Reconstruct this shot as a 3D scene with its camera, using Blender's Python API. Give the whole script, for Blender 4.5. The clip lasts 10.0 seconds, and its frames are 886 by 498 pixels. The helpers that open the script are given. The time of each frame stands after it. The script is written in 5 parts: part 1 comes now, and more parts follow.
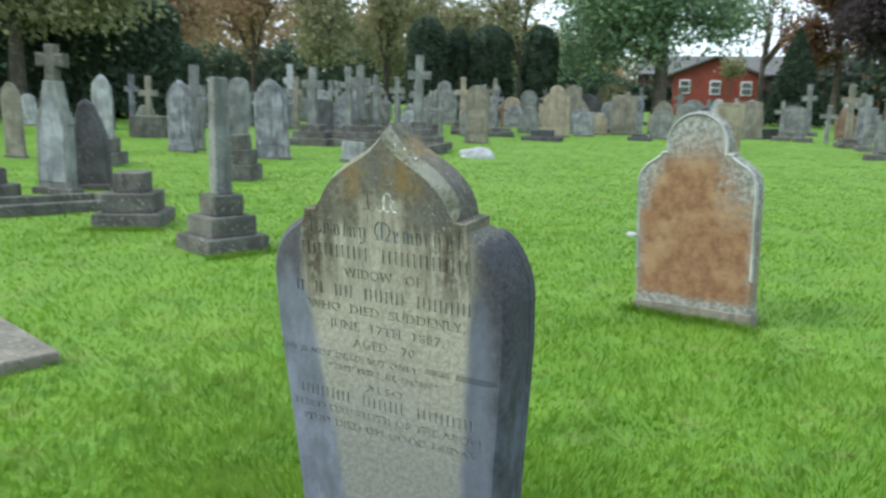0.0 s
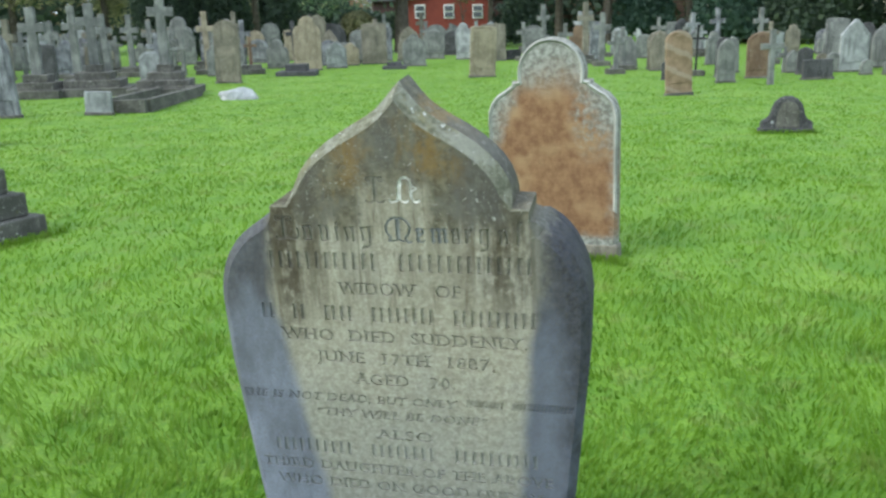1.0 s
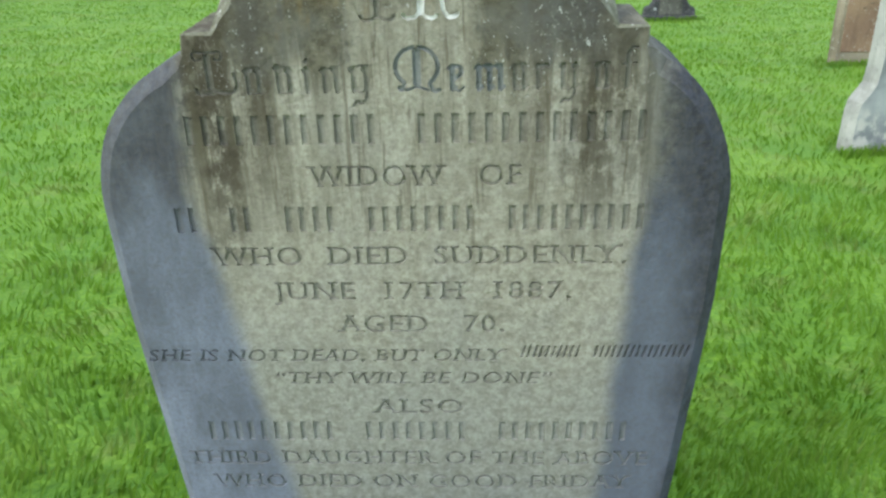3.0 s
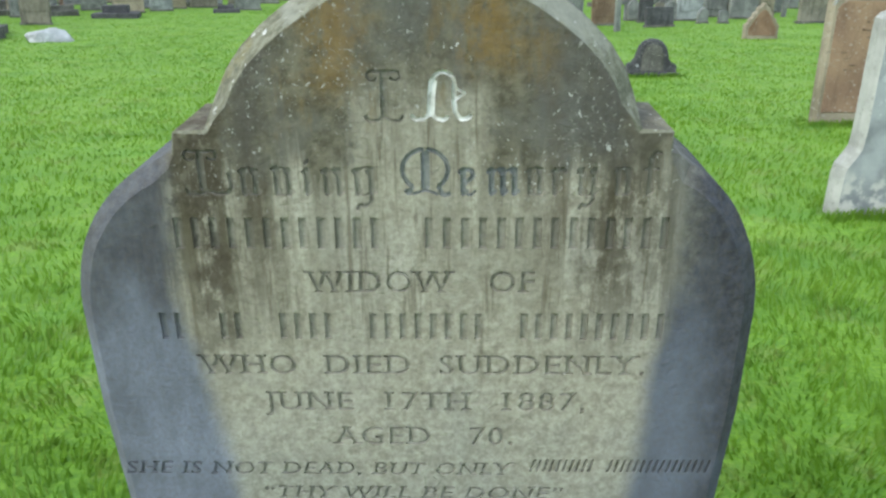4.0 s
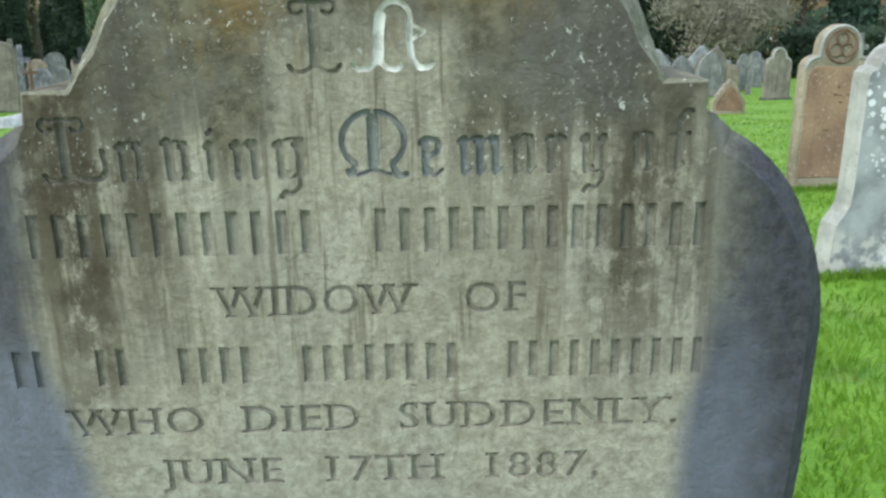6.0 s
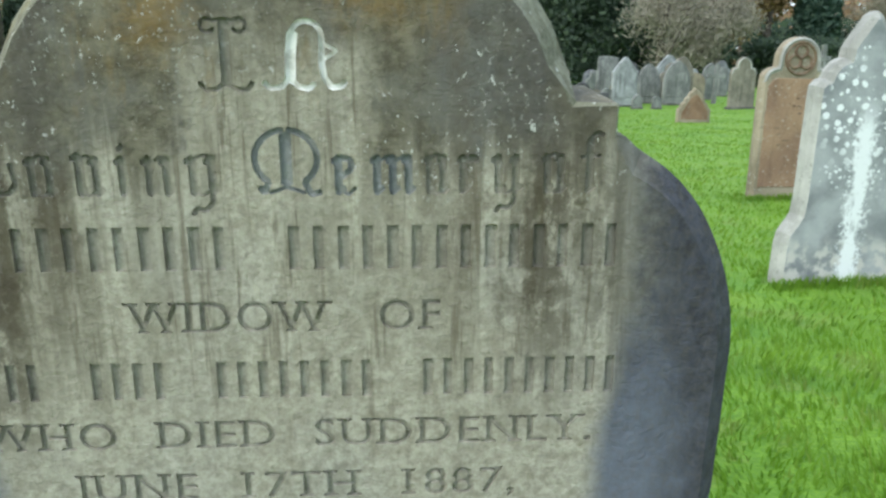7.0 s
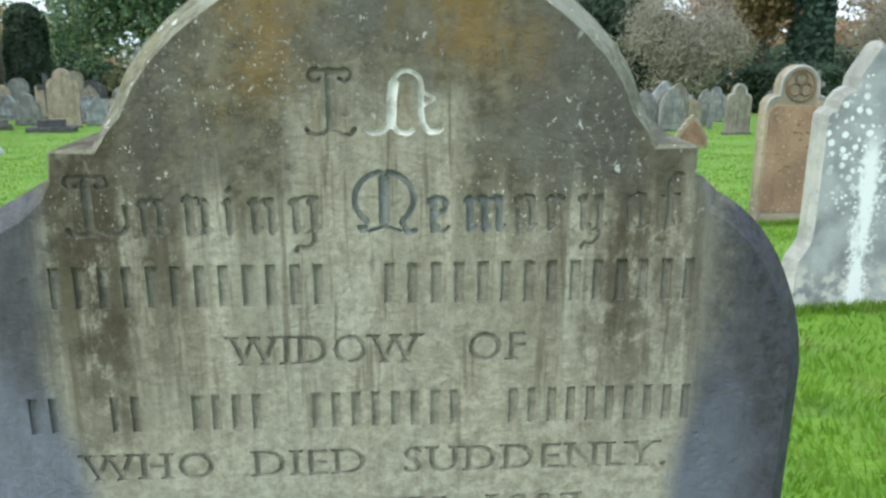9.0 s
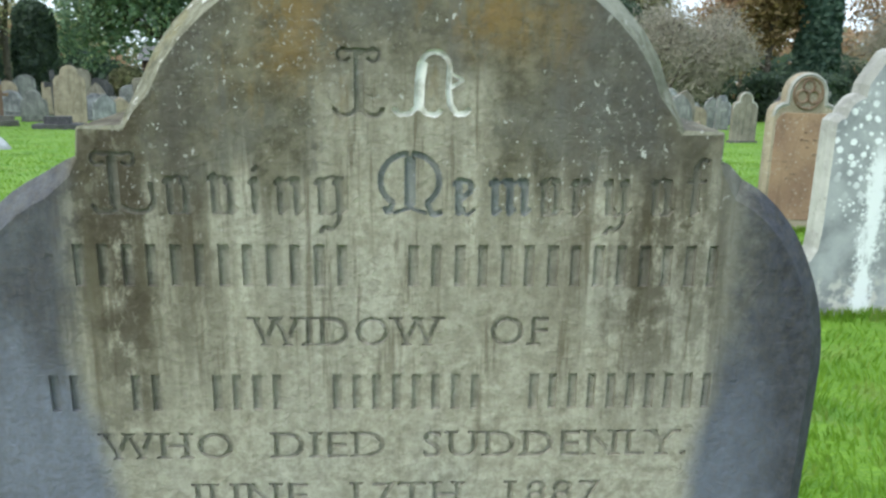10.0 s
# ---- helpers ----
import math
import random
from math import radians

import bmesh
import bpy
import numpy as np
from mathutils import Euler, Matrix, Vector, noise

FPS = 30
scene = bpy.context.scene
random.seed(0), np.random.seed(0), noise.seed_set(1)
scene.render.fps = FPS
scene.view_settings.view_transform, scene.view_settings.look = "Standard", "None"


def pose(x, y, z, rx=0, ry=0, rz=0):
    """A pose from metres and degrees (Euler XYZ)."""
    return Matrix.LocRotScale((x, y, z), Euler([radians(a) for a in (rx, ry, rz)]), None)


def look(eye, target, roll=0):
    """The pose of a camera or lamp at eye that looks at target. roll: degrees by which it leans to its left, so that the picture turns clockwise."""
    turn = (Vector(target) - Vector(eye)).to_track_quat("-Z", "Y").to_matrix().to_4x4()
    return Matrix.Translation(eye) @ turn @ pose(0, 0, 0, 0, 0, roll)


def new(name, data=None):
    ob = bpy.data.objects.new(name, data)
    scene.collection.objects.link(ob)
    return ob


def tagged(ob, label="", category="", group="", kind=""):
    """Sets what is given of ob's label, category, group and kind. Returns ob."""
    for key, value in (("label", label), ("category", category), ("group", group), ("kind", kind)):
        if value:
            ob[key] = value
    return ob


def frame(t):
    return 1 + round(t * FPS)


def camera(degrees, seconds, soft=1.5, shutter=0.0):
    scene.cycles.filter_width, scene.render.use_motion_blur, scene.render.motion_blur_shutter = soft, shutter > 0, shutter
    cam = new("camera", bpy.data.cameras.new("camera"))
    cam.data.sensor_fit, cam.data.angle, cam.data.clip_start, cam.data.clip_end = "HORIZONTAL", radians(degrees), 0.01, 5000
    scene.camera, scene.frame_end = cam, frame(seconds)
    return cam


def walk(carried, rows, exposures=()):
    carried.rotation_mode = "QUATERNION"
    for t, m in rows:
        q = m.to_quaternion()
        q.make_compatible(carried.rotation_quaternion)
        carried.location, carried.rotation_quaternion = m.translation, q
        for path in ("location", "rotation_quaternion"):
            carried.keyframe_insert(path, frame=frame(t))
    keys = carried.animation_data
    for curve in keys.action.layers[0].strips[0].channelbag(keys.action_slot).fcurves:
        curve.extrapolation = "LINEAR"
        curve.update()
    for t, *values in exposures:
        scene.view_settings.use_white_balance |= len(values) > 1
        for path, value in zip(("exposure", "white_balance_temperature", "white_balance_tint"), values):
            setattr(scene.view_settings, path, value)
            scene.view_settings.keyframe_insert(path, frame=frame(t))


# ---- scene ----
cam = camera(55.7, 10.0, soft=2.6, shutter=0.25)
PATH = [
    (0, (1.373, -2.009, 1.547), (0.39, -0.307, 1.179), 1.01),
    (0.5, (0.85, -1.799, 1.591), (0.174, 0.037, 1.172), 5.37),
    (1, (0.48, -1.681, 1.571), (0.057, 0.202, 1.045), -1.76),
    (1.3, (0.318, -1.603, 1.539), (-0.086, 0.286, 1.034), -3.05),
    (1.5, (0.218, -1.346, 1.492), (-0.087, 0.554, 0.947), -1.66),
    (2, (0.115, -1.125, 1.421), (-0.045, 0.752, 0.75), -0.88),
    (3.3, (0.055, -1.028, 1.307), (0.002, 0.829, 0.566), -0.48),
    (3.5, (0.038, -1.025, 1.322), (0.002, 0.852, 0.631), 0.56),
    (4, (0.043, -0.945, 1.366), (0.004, 0.95, 0.728), -0.33),
    (4.5, (0.01, -0.852, 1.347), (0.019, 1.059, 0.756), 2.14),
    (5, (-0.004, -0.727, 1.217), (0.03, 1.196, 0.67), 1.26),
    (5.2, (0.0, -0.717, 1.21), (0.031, 1.216, 0.7), -1.8),
    (6.3, (0.063, -0.708, 1.212), (0.083, 1.241, 0.766), -0.52),
    (6.5, (0.063, -0.717, 1.212), (0.094, 1.23, 0.756), -0.01),
    (7, (0.103, -0.712, 1.225), (0.195, 1.237, 0.785), -0.02),
    (7.5, (0.08, -0.727, 1.19), (0.223, 1.225, 0.781), -0.44),
    (8, (0.013, -0.745, 1.217), (0.189, 1.207, 0.817), 0.44),
    (8.5, (0.002, -0.754, 1.253), (0.125, 1.198, 0.834), 0.24),
    (9, (0.017, -0.744, 1.242), (0.119, 1.217, 0.862), -0.28),
    (9.5, (0.019, -0.746, 1.241), (0.115, 1.221, 0.895), 0.21),
    (10, (-0.003, -0.746, 1.223), (0.093, 1.217, 0.852), 0.68),
]
walk(cam, [(t, look(eye, target, roll)) for t, eye, target, roll in PATH], exposures=[(0.0, 0.85), (10.0, 0.85)])

# ---------------------------------------------------------------- light
world = bpy.data.worlds.new("overcast_sky")
scene.world = world
world.use_nodes = True
wt = world.node_tree
wt.nodes.clear()
sky = wt.nodes.new("ShaderNodeTexSky")
sky.sky_type = "NISHITA"
sky.sun_disc = False
SUN_EL, SUN_AZ = 42.0, 250.0
sky.sun_elevation, sky.sun_rotation = radians(SUN_EL), radians(SUN_AZ)
sky.dust_density = 4.0
veil = wt.nodes.new("ShaderNodeMix")
veil.data_type = "RGBA"
veil.inputs["Factor"].default_value = 0.72
veil.inputs["B"].default_value = (7.15, 8.6, 10.0, 1.0)
back = wt.nodes.new("ShaderNodeBackground")
back.inputs["Strength"].default_value = 0.115
wout = wt.nodes.new("ShaderNodeOutputWorld")
wt.links.new(sky.outputs["Color"], veil.inputs["A"])
wt.links.new(veil.outputs["Result"], back.inputs["Color"])
wt.links.new(back.outputs["Background"], wout.inputs["Surface"])
sun_data = bpy.data.lights.new("sun", "SUN")
sun_data.energy, sun_data.angle, sun_data.color = 1.1, radians(14), (0.97, 1.0, 0.97)
sun = new("sun", sun_data)
sun.matrix_world = look((-9, -9, 12), (0, 0, 0))


# ---------------------------------------------------------------- materials
class Nodes:
    """A small wrapper to write node materials in few words."""

    def __init__(self, name, roughness=0.85):
        self.mat = bpy.data.materials.new(name)
        self.mat.use_nodes = True
        self.t = self.mat.node_tree
        self.p = self.t.nodes["Principled BSDF"]
        self.p.inputs["Roughness"].default_value = roughness
        self.p.inputs["Specular IOR Level"].default_value = 0.3
        self.co = self.t.nodes.new("ShaderNodeTexCoord").outputs["Object"]

    def put(self, sock, value):
        if isinstance(value, bpy.types.NodeSocket):
            self.t.links.new(value, sock)
        elif isinstance(value, tuple) and len(value) == 3 and sock.type == "RGBA":
            sock.default_value = (*value, 1)
        else:
            sock.default_value = value

    def scaled(self, vec, s):
        n = self.t.nodes.new("ShaderNodeMapping")
        self.put(n.inputs["Vector"], vec)
        n.inputs["Scale"].default_value = s
        return n.outputs[0]

    def moved(self, vec, o):
        n = self.t.nodes.new("ShaderNodeMapping")
        self.put(n.inputs["Vector"], vec)
        n.inputs["Location"].default_value = o
        return n.outputs[0]

    def noise(self, scale, vec=None, detail=4.0, rough=0.55):
        n = self.t.nodes.new("ShaderNodeTexNoise")
        self.put(n.inputs["Vector"], vec or self.co)
        n.inputs["Scale"].default_value, n.inputs["Detail"].default_value, n.inputs["Roughness"].default_value = scale, detail, rough
        return n.outputs["Fac"]

    def cells(self, scale, vec=None):
        n = self.t.nodes.new("ShaderNodeTexVoronoi")
        self.put(n.inputs["Vector"], vec or self.co)
        n.inputs["Scale"].default_value = scale
        return n.outputs["Distance"]

    def step(self, value, a, b):
        n = self.t.nodes.new("ShaderNodeMapRange")
        n.interpolation_type = "SMOOTHSTEP"
        self.put(n.inputs["Value"], value)
        if a > b:
            n.inputs["From Min"].default_value, n.inputs["From Max"].default_value = b, a
            n.inputs["To Min"].default_value, n.inputs["To Max"].default_value = 1, 0
        else:
            n.inputs["From Min"].default_value, n.inputs["From Max"].default_value = a, b
        return n.outputs["Result"]

    def math(self, op, a, b=0.0):
        n = self.t.nodes.new("ShaderNodeMath")
        n.operation = op
        self.put(n.inputs[0], a)
        self.put(n.inputs[1], b)
        return n.outputs[0]

    def mix(self, fac, a, b):
        n = self.t.nodes.new("ShaderNodeMix")
        n.data_type = "RGBA"
        self.put(n.inputs["Factor"], fac)
        self.put(n.inputs["A"], a)
        self.put(n.inputs["B"], b)
        return n.outputs["Result"]

    def xyz(self):
        n = self.t.nodes.new("ShaderNodeSeparateXYZ")
        self.put(n.inputs[0], self.co)
        return n.outputs

    def random(self):
        return self.t.nodes.new("ShaderNodeObjectInfo").outputs["Random"]

    def island(self):
        return self.t.nodes.new("ShaderNodeNewGeometry").outputs["Random Per Island"]

    def bump(self, height, strength=0.4, distance=0.01):
        n = self.t.nodes.new("ShaderNodeBump")
        n.inputs["Strength"].default_value, n.inputs["Distance"].default_value = strength, distance
        self.put(n.inputs["Height"], height)
        self.t.links.new(n.outputs[0], self.p.inputs["Normal"])

    def color(self, value):
        self.put(self.p.inputs["Base Color"], value)
        return self.mat


def weathered(name, light, dark, streak=0.5, lichen=0.25, moss=0.1, lichen_color=(0.62, 0.62, 0.56)):
    """Weathered churchyard stone: two tones, rain streaks, lichen spots, moss."""
    n = Nodes(name, 0.9)
    shift = n.t.nodes.new("ShaderNodeVectorMath")
    shift.operation = "ADD"
    comb = n.t.nodes.new("ShaderNodeCombineXYZ")
    n.put(comb.inputs[0], n.math("MULTIPLY", n.random(), 31.0))
    n.put(comb.inputs[2], n.math("MULTIPLY", n.random(), 17.0))
    n.put(shift.inputs[0], n.co)
    n.put(shift.inputs[1], comb.outputs[0])
    v = shift.outputs[0]
    blot = n.noise(3.2, v, 5)
    run = n.noise(5.0, n.scaled(v, (2.6, 2.6, 0.35)), 4)
    grain = n.noise(60, v, 3)
    c = n.mix(n.step(blot, 0.35, 0.68), dark, light)
    c = n.mix(n.math("MULTIPLY", n.step(run, 0.5, 0.68), streak), c, tuple(0.45 * a for a in dark))
    c = n.mix(n.math("MULTIPLY", n.step(n.noise(9, v, 3), 0.6, 0.75), moss), c, (0.1, 0.11, 0.035))
    spots = n.math("MULTIPLY", n.step(n.math("ADD", n.cells(22, v), n.math("MULTIPLY", n.noise(40, v, 3), 0.3)), 0.44, 0.34), n.step(n.noise(2.5, v, 2), 0.5, 0.62))
    c = n.mix(n.math("MULTIPLY", spots, lichen), c, lichen_color)
    flecks = n.step(n.noise(34, v, 5, 0.75), 0.56, 0.68)
    c = n.mix(n.math("MULTIPLY", flecks, 0.3 + 0.4 * lichen), c, lichen_color)
    c = n.mix(n.math("MULTIPLY", n.step(n.noise(26, n.moved(v, (4, 7, 2)), 6, 0.75), 0.54, 0.68), 0.5), c, tuple(0.4 * a for a in dark))
    c = n.mix(n.math("MULTIPLY", grain, 0.35), c, tuple(0.55 * a for a in light))
    n.bump(n.math("ADD", n.math("MULTIPLY", grain, 0.5), blot), 0.5, 0.012)
    return n.color(c)


STONE = {
    "grey": weathered("grey_stone", (0.27, 0.28, 0.26), (0.13, 0.135, 0.13), 0.6),
    "tan": weathered("tan_stone", (0.28, 0.255, 0.2), (0.15, 0.138, 0.11), 0.55),
    "buff": weathered("buff_stone", (0.38, 0.325, 0.235), (0.22, 0.185, 0.13), 0.45, 0.4, 0.2),
    "pale": weathered("pale_marble", (0.41, 0.43, 0.43), (0.19, 0.2, 0.205), 0.6),
    "white": weathered("white_marble", (0.56, 0.58, 0.58), (0.33, 0.345, 0.35), 0.35, 0.1, 0.03),
    "streak": weathered("streaked_stone", (0.31, 0.32, 0.34), (0.1, 0.102, 0.115), 0.9),
    "dark": weathered("dark_stone", (0.1, 0.1, 0.105), (0.05, 0.05, 0.052), 0.5, 0.15),
    "brown": weathered("brown_sandstone", (0.24, 0.165, 0.11), (0.14, 0.09, 0.06), 0.4),
    "panel": weathered("red_brown_panel", (0.36, 0.235, 0.15), (0.25, 0.155, 0.105), 0.35, 0.3),
    "wedge": weathered("red_sandstone", (0.29, 0.18, 0.115), (0.2, 0.12, 0.075), 0.3, 0.3),
    "metal": weathered("dark_iron", (0.035, 0.035, 0.04), (0.02, 0.02, 0.022), 0.2, 0.05, 0.0),
    "step": weathered("mossy_grey_step_stone", (0.165, 0.158, 0.138), (0.07, 0.07, 0.06), 0.5, 0.45, 0.6),
}


def banded():
    """Brown sandstone with pale slanting bands of its bedding."""
    n = Nodes("banded_sandstone", 0.9)
    s = n.xyz()
    slant = n.math("ADD", n.math("MULTIPLY", s[2], 9.0), n.math("MULTIPLY", s[0], 4.5))
    wave = n.math("SINE", n.math("MULTIPLY", n.math("ADD", slant, n.math("MULTIPLY", n.noise(5, None, 4), 1.6)), 1.7))
    grain = n.noise(60, None, 5, 0.7)
    base = n.mix(n.step(n.noise(6, None, 5, 0.65), 0.36, 0.64), (0.2, 0.14, 0.085), (0.31, 0.22, 0.145))
    c = n.mix(n.math("MULTIPLY", n.step(wave, 0.4, 1.0), 0.5), base, (0.4, 0.34, 0.27))
    c = n.mix(n.math("MULTIPLY", n.step(grain, 0.45, 0.65), 0.35), c, (0.12, 0.1, 0.07))
    n.bump(n.math("ADD", grain, wave), 0.4, 0.006)
    return n.color(c)


STONE["striped"] = banded()


def orange_face():
    """Rust-orange algae over grey limestone, pale along the rim."""
    n = Nodes("orange_lichened_limestone", 0.92)
    s = n.xyz()
    d = n.math("ABSOLUTE", s[0])
    rise = n.math("MULTIPLY", n.math("MAXIMUM", n.math("SUBTRACT", s[2], 0.72), 0.0), 0.36)
    edge = n.math("ADD", n.math("ADD", n.math("MULTIPLY", d, 0.92), rise), n.math("MULTIPLY", n.noise(6, None, 7, 0.75), 0.24))
    inner = n.math("MULTIPLY", n.step(edge, 0.55, 0.42), n.step(n.math("ADD", s[2], n.math("MULTIPLY", n.noise(5), 0.3)), 1.5, 1.2))
    inner = n.math("MULTIPLY", inner, n.step(n.math("SUBTRACT", s[2], n.math("MULTIPLY", n.noise(9), 0.1)), 0.06, 0.13))
    grey = n.mix(n.step(n.noise(30, None, 6, 0.72), 0.38, 0.64), (0.17, 0.17, 0.15), (0.38, 0.385, 0.35))
    rust = n.mix(n.step(n.noise(15, n.scaled(n.co, (1, 1, 0.7)), 7, 0.75), 0.34, 0.66), (0.185, 0.094, 0.05), (0.3, 0.172, 0.092))
    rust = n.mix(n.step(n.noise(3.2, None, 3), 0.52, 0.68), rust, (0.36, 0.23, 0.125))
    rows = n.noise(10, n.scaled(n.co, (1.2, 1, 7)), 4)
    rust = n.mix(n.math("MULTIPLY", n.step(rows, 0.56, 0.68), 0.1), rust, (0.4, 0.26, 0.15))
    clean = n.math("MULTIPLY", n.step(n.math("ADD", s[0], n.math("MULTIPLY", n.noise(6, None, 5), 0.2)), 0.2, 0.3), n.step(n.math("ADD", s[2], n.math("MULTIPLY", n.noise(4), 0.3)), 0.78, 1.0))
    inner = n.math("MULTIPLY", inner, n.math("SUBTRACT", 1.0, n.math("MULTIPLY", n.math("MULTIPLY", clean, n.step(n.noise(22, None, 5, 0.7), 0.36, 0.6)), 0.7)))
    c = n.mix(inner, grey, rust)
    n.bump(n.math("ADD", n.noise(50, None, 4), n.math("MULTIPLY", rows, 0.3)), 0.5, 0.01)
    return n.color(c)


def white_splashed():
    """Blue-grey stone with round white lichen and a long white run down the middle."""
    n = Nodes("white_lichened_grey_stone", 0.88)
    s = n.xyz()
    base = n.mix(n.step(n.noise(5, None, 6), 0.35, 0.65), (0.2, 0.215, 0.22), (0.36, 0.38, 0.38))
    low = n.step(n.math("ADD", s[2], n.math("MULTIPLY", n.noise(12), 0.25)), 0.42, 0.25)
    base = n.mix(n.math("MULTIPLY", low, n.step(n.noise(16, None, 5), 0.42, 0.6)), base, (0.5, 0.49, 0.45))
    x = n.math("ABSOLUTE", n.math("SUBTRACT", s[0], 0.03))
    width = n.math("ADD", 0.015, n.math("MULTIPLY", n.noise(8, n.scaled(n.co, (2, 1, 0.6))), 0.06))
    ragged = n.math("ADD", n.math("SUBTRACT", x, width), n.math("MULTIPLY", n.math("SUBTRACT", n.noise(30, None, 6, 0.75), 0.5), 0.24))
    run = n.math("MULTIPLY", n.math("MULTIPLY", n.step(ragged, 0.03, -0.02), n.step(s[2], 1.0, 0.8)), n.step(n.noise(14, n.scaled(n.co, (1, 1, 0.4)), 4), 0.3, 0.48))
    spots = n.math("MULTIPLY", n.step(n.math("ADD", n.cells(19), n.math("MULTIPLY", n.noise(60, None, 3), 0.24)), 0.5, 0.43), n.step(n.math("SUBTRACT", s[2], n.math("MULTIPLY", x, 0.9)), 0.42, 0.72))
    spots = n.math("MULTIPLY", spots, n.step(s[2], 1.22, 1.08))
    both = n.math("MAXIMUM", run, n.math("MULTIPLY", spots, n.step(n.noise(5, None, 2), 0.38, 0.46)))
    small = n.math("MULTIPLY", n.step(n.cells(38, n.moved(n.co, (3, 1, 2))), 0.36, 0.26), n.step(n.noise(7, n.moved(n.co, (1, 1, 5)), 3), 0.5, 0.6))
    both = n.math("MAXIMUM", both, n.math("MULTIPLY", small, n.step(n.math("SUBTRACT", s[2], n.math("MULTIPLY", x, 0.6)), 0.3, 0.6)))
    n.bump(n.math("ADD", n.noise(55), n.math("MULTIPLY", both, 0.5)), 0.4, 0.008)
    return n.color(n.mix(both, base, (0.74, 0.77, 0.77)))


def inscribed_face(worn=0.0, tint=(1, 1, 1)):
    """Buff panel, brown algae on the head, slate-blue margins, rain streaks, lichen flakes."""
    n = Nodes("buff_sandstone_with_slate_margins", 0.86)
    s = n.xyz()
    wob = n.noise(7, None, 4)
    grit = n.noise(150, None, 3, 0.7)
    sand = n.noise(62, None, 6, 0.75)
    mid = n.noise(24, None, 5, 0.65)
    buff = n.mix(n.step(sand, 0.36, 0.64), (0.31, 0.286, 0.215), (0.495, 0.47, 0.37))
    buff = n.mix(n.math("MULTIPLY", n.step(mid, 0.54, 0.7), 0.4), buff, (0.2, 0.175, 0.125))
    buff = n.mix(n.math("MULTIPLY", n.step(n.noise(5, None, 3), 0.45, 0.7), 0.4), buff, (0.42, 0.41, 0.36))
    damp = n.step(n.math("ADD", s[2], n.math("MULTIPLY", n.math("SUBTRACT", wob, 0.5), 0.4)), 1.0, 0.72)
    buff = n.mix(n.math("MULTIPLY", damp, 0.45), buff, n.mix(n.step(sand, 0.36, 0.64), (0.2, 0.21, 0.19), (0.31, 0.33, 0.305)))
    foot = n.step(n.math("ADD", s[2], n.math("MULTIPLY", n.math("SUBTRACT", mid, 0.5), 0.3)), 0.72, 0.45)
    buff = n.mix(n.math("MULTIPLY", foot, 0.6), buff, n.mix(n.step(sand, 0.36, 0.64), (0.16, 0.165, 0.16), (0.26, 0.27, 0.26)))
    # rain streaks that start under the head and fade out
    runs = n.noise(1.0, n.scaled(n.co, (30, 1, 2.4)), 5, 0.6)
    thin = n.noise(1.0, n.scaled(n.moved(n.co, (2, 0, 5)), (75, 1, 5)), 5, 0.7)
    side = n.step(n.math("ABSOLUTE", n.math("ADD", s[0], 0.005)), 0.1, 0.25)
    fade = n.math("MULTIPLY", n.step(n.math("ADD", s[2], n.math("MULTIPLY", wob, 0.2)), 1.0, 1.28), n.math("ADD", 0.3, n.math("MULTIPLY", side, 0.65)))
    buff = n.mix(n.math("MULTIPLY", n.math("MULTIPLY", n.step(n.math("ADD", n.math("MULTIPLY", runs, 0.65), n.math("MULTIPLY", sand, 0.35)), 0.46, 0.56), fade), 0.95), buff, (0.088, 0.075, 0.042))
    buff = n.mix(n.math("MULTIPLY", n.math("MULTIPLY", n.step(thin, 0.52, 0.64), n.step(s[2], 0.88, 1.12)), 0.65), buff, (0.115, 0.092, 0.055))
    # brown and olive algae of the head
    ragged = n.math("ADD", n.math("ABSOLUTE", s[0]), n.math("MULTIPLY", n.math("SUBTRACT", sand, 0.5), 0.09))
    pale = n.math("MULTIPLY", n.step(ragged, 0.092, 0.062), n.step(n.math("ADD", s[2], n.math("MULTIPLY", n.math("SUBTRACT", mid, 0.5), 0.12)), 1.36, 1.3))
    line = n.math("ADD", n.math("ADD", s[2], n.math("MULTIPLY", n.math("SUBTRACT", runs, 0.5), 0.22)), n.math("MULTIPLY", n.math("SUBTRACT", sand, 0.5), 0.08))
    head = n.math("MULTIPLY", n.step(line, 1.2, 1.265), n.math("SUBTRACT", 1.0, n.math("MULTIPLY", pale, 0.85)))
    algae = n.mix(n.step(n.noise(40, None, 6, 0.75), 0.36, 0.64), (0.062, 0.055, 0.032), (0.19, 0.172, 0.118))
    algae = n.mix(n.math("MULTIPLY", n.step(n.noise(8, n.moved(n.co, (3, 3, 3)), 5, 0.65), 0.48, 0.62), 0.6), algae, (0.145, 0.142, 0.12))
    grey_runs = n.noise(1.0, n.scaled(n.moved(n.co, (3, 0, 1)), (16, 1, 1.8)), 5, 0.65)
    algae = n.mix(n.math("MULTIPLY", n.step(grey_runs, 0.52, 0.64), 0.55), algae, (0.125, 0.125, 0.125))
    c = n.mix(n.math("MULTIPLY", head, 0.93), buff, algae)
    gold = n.math("MULTIPLY", n.step(n.noise(1.0, n.scaled(n.moved(n.co, (7, 0, 2)), (17, 1, 6)), 6, 0.7), 0.53, 0.66), n.step(line, 1.25, 1.34))
    c = n.mix(n.math("MULTIPLY", gold, 0.6), c, (0.225, 0.145, 0.042))
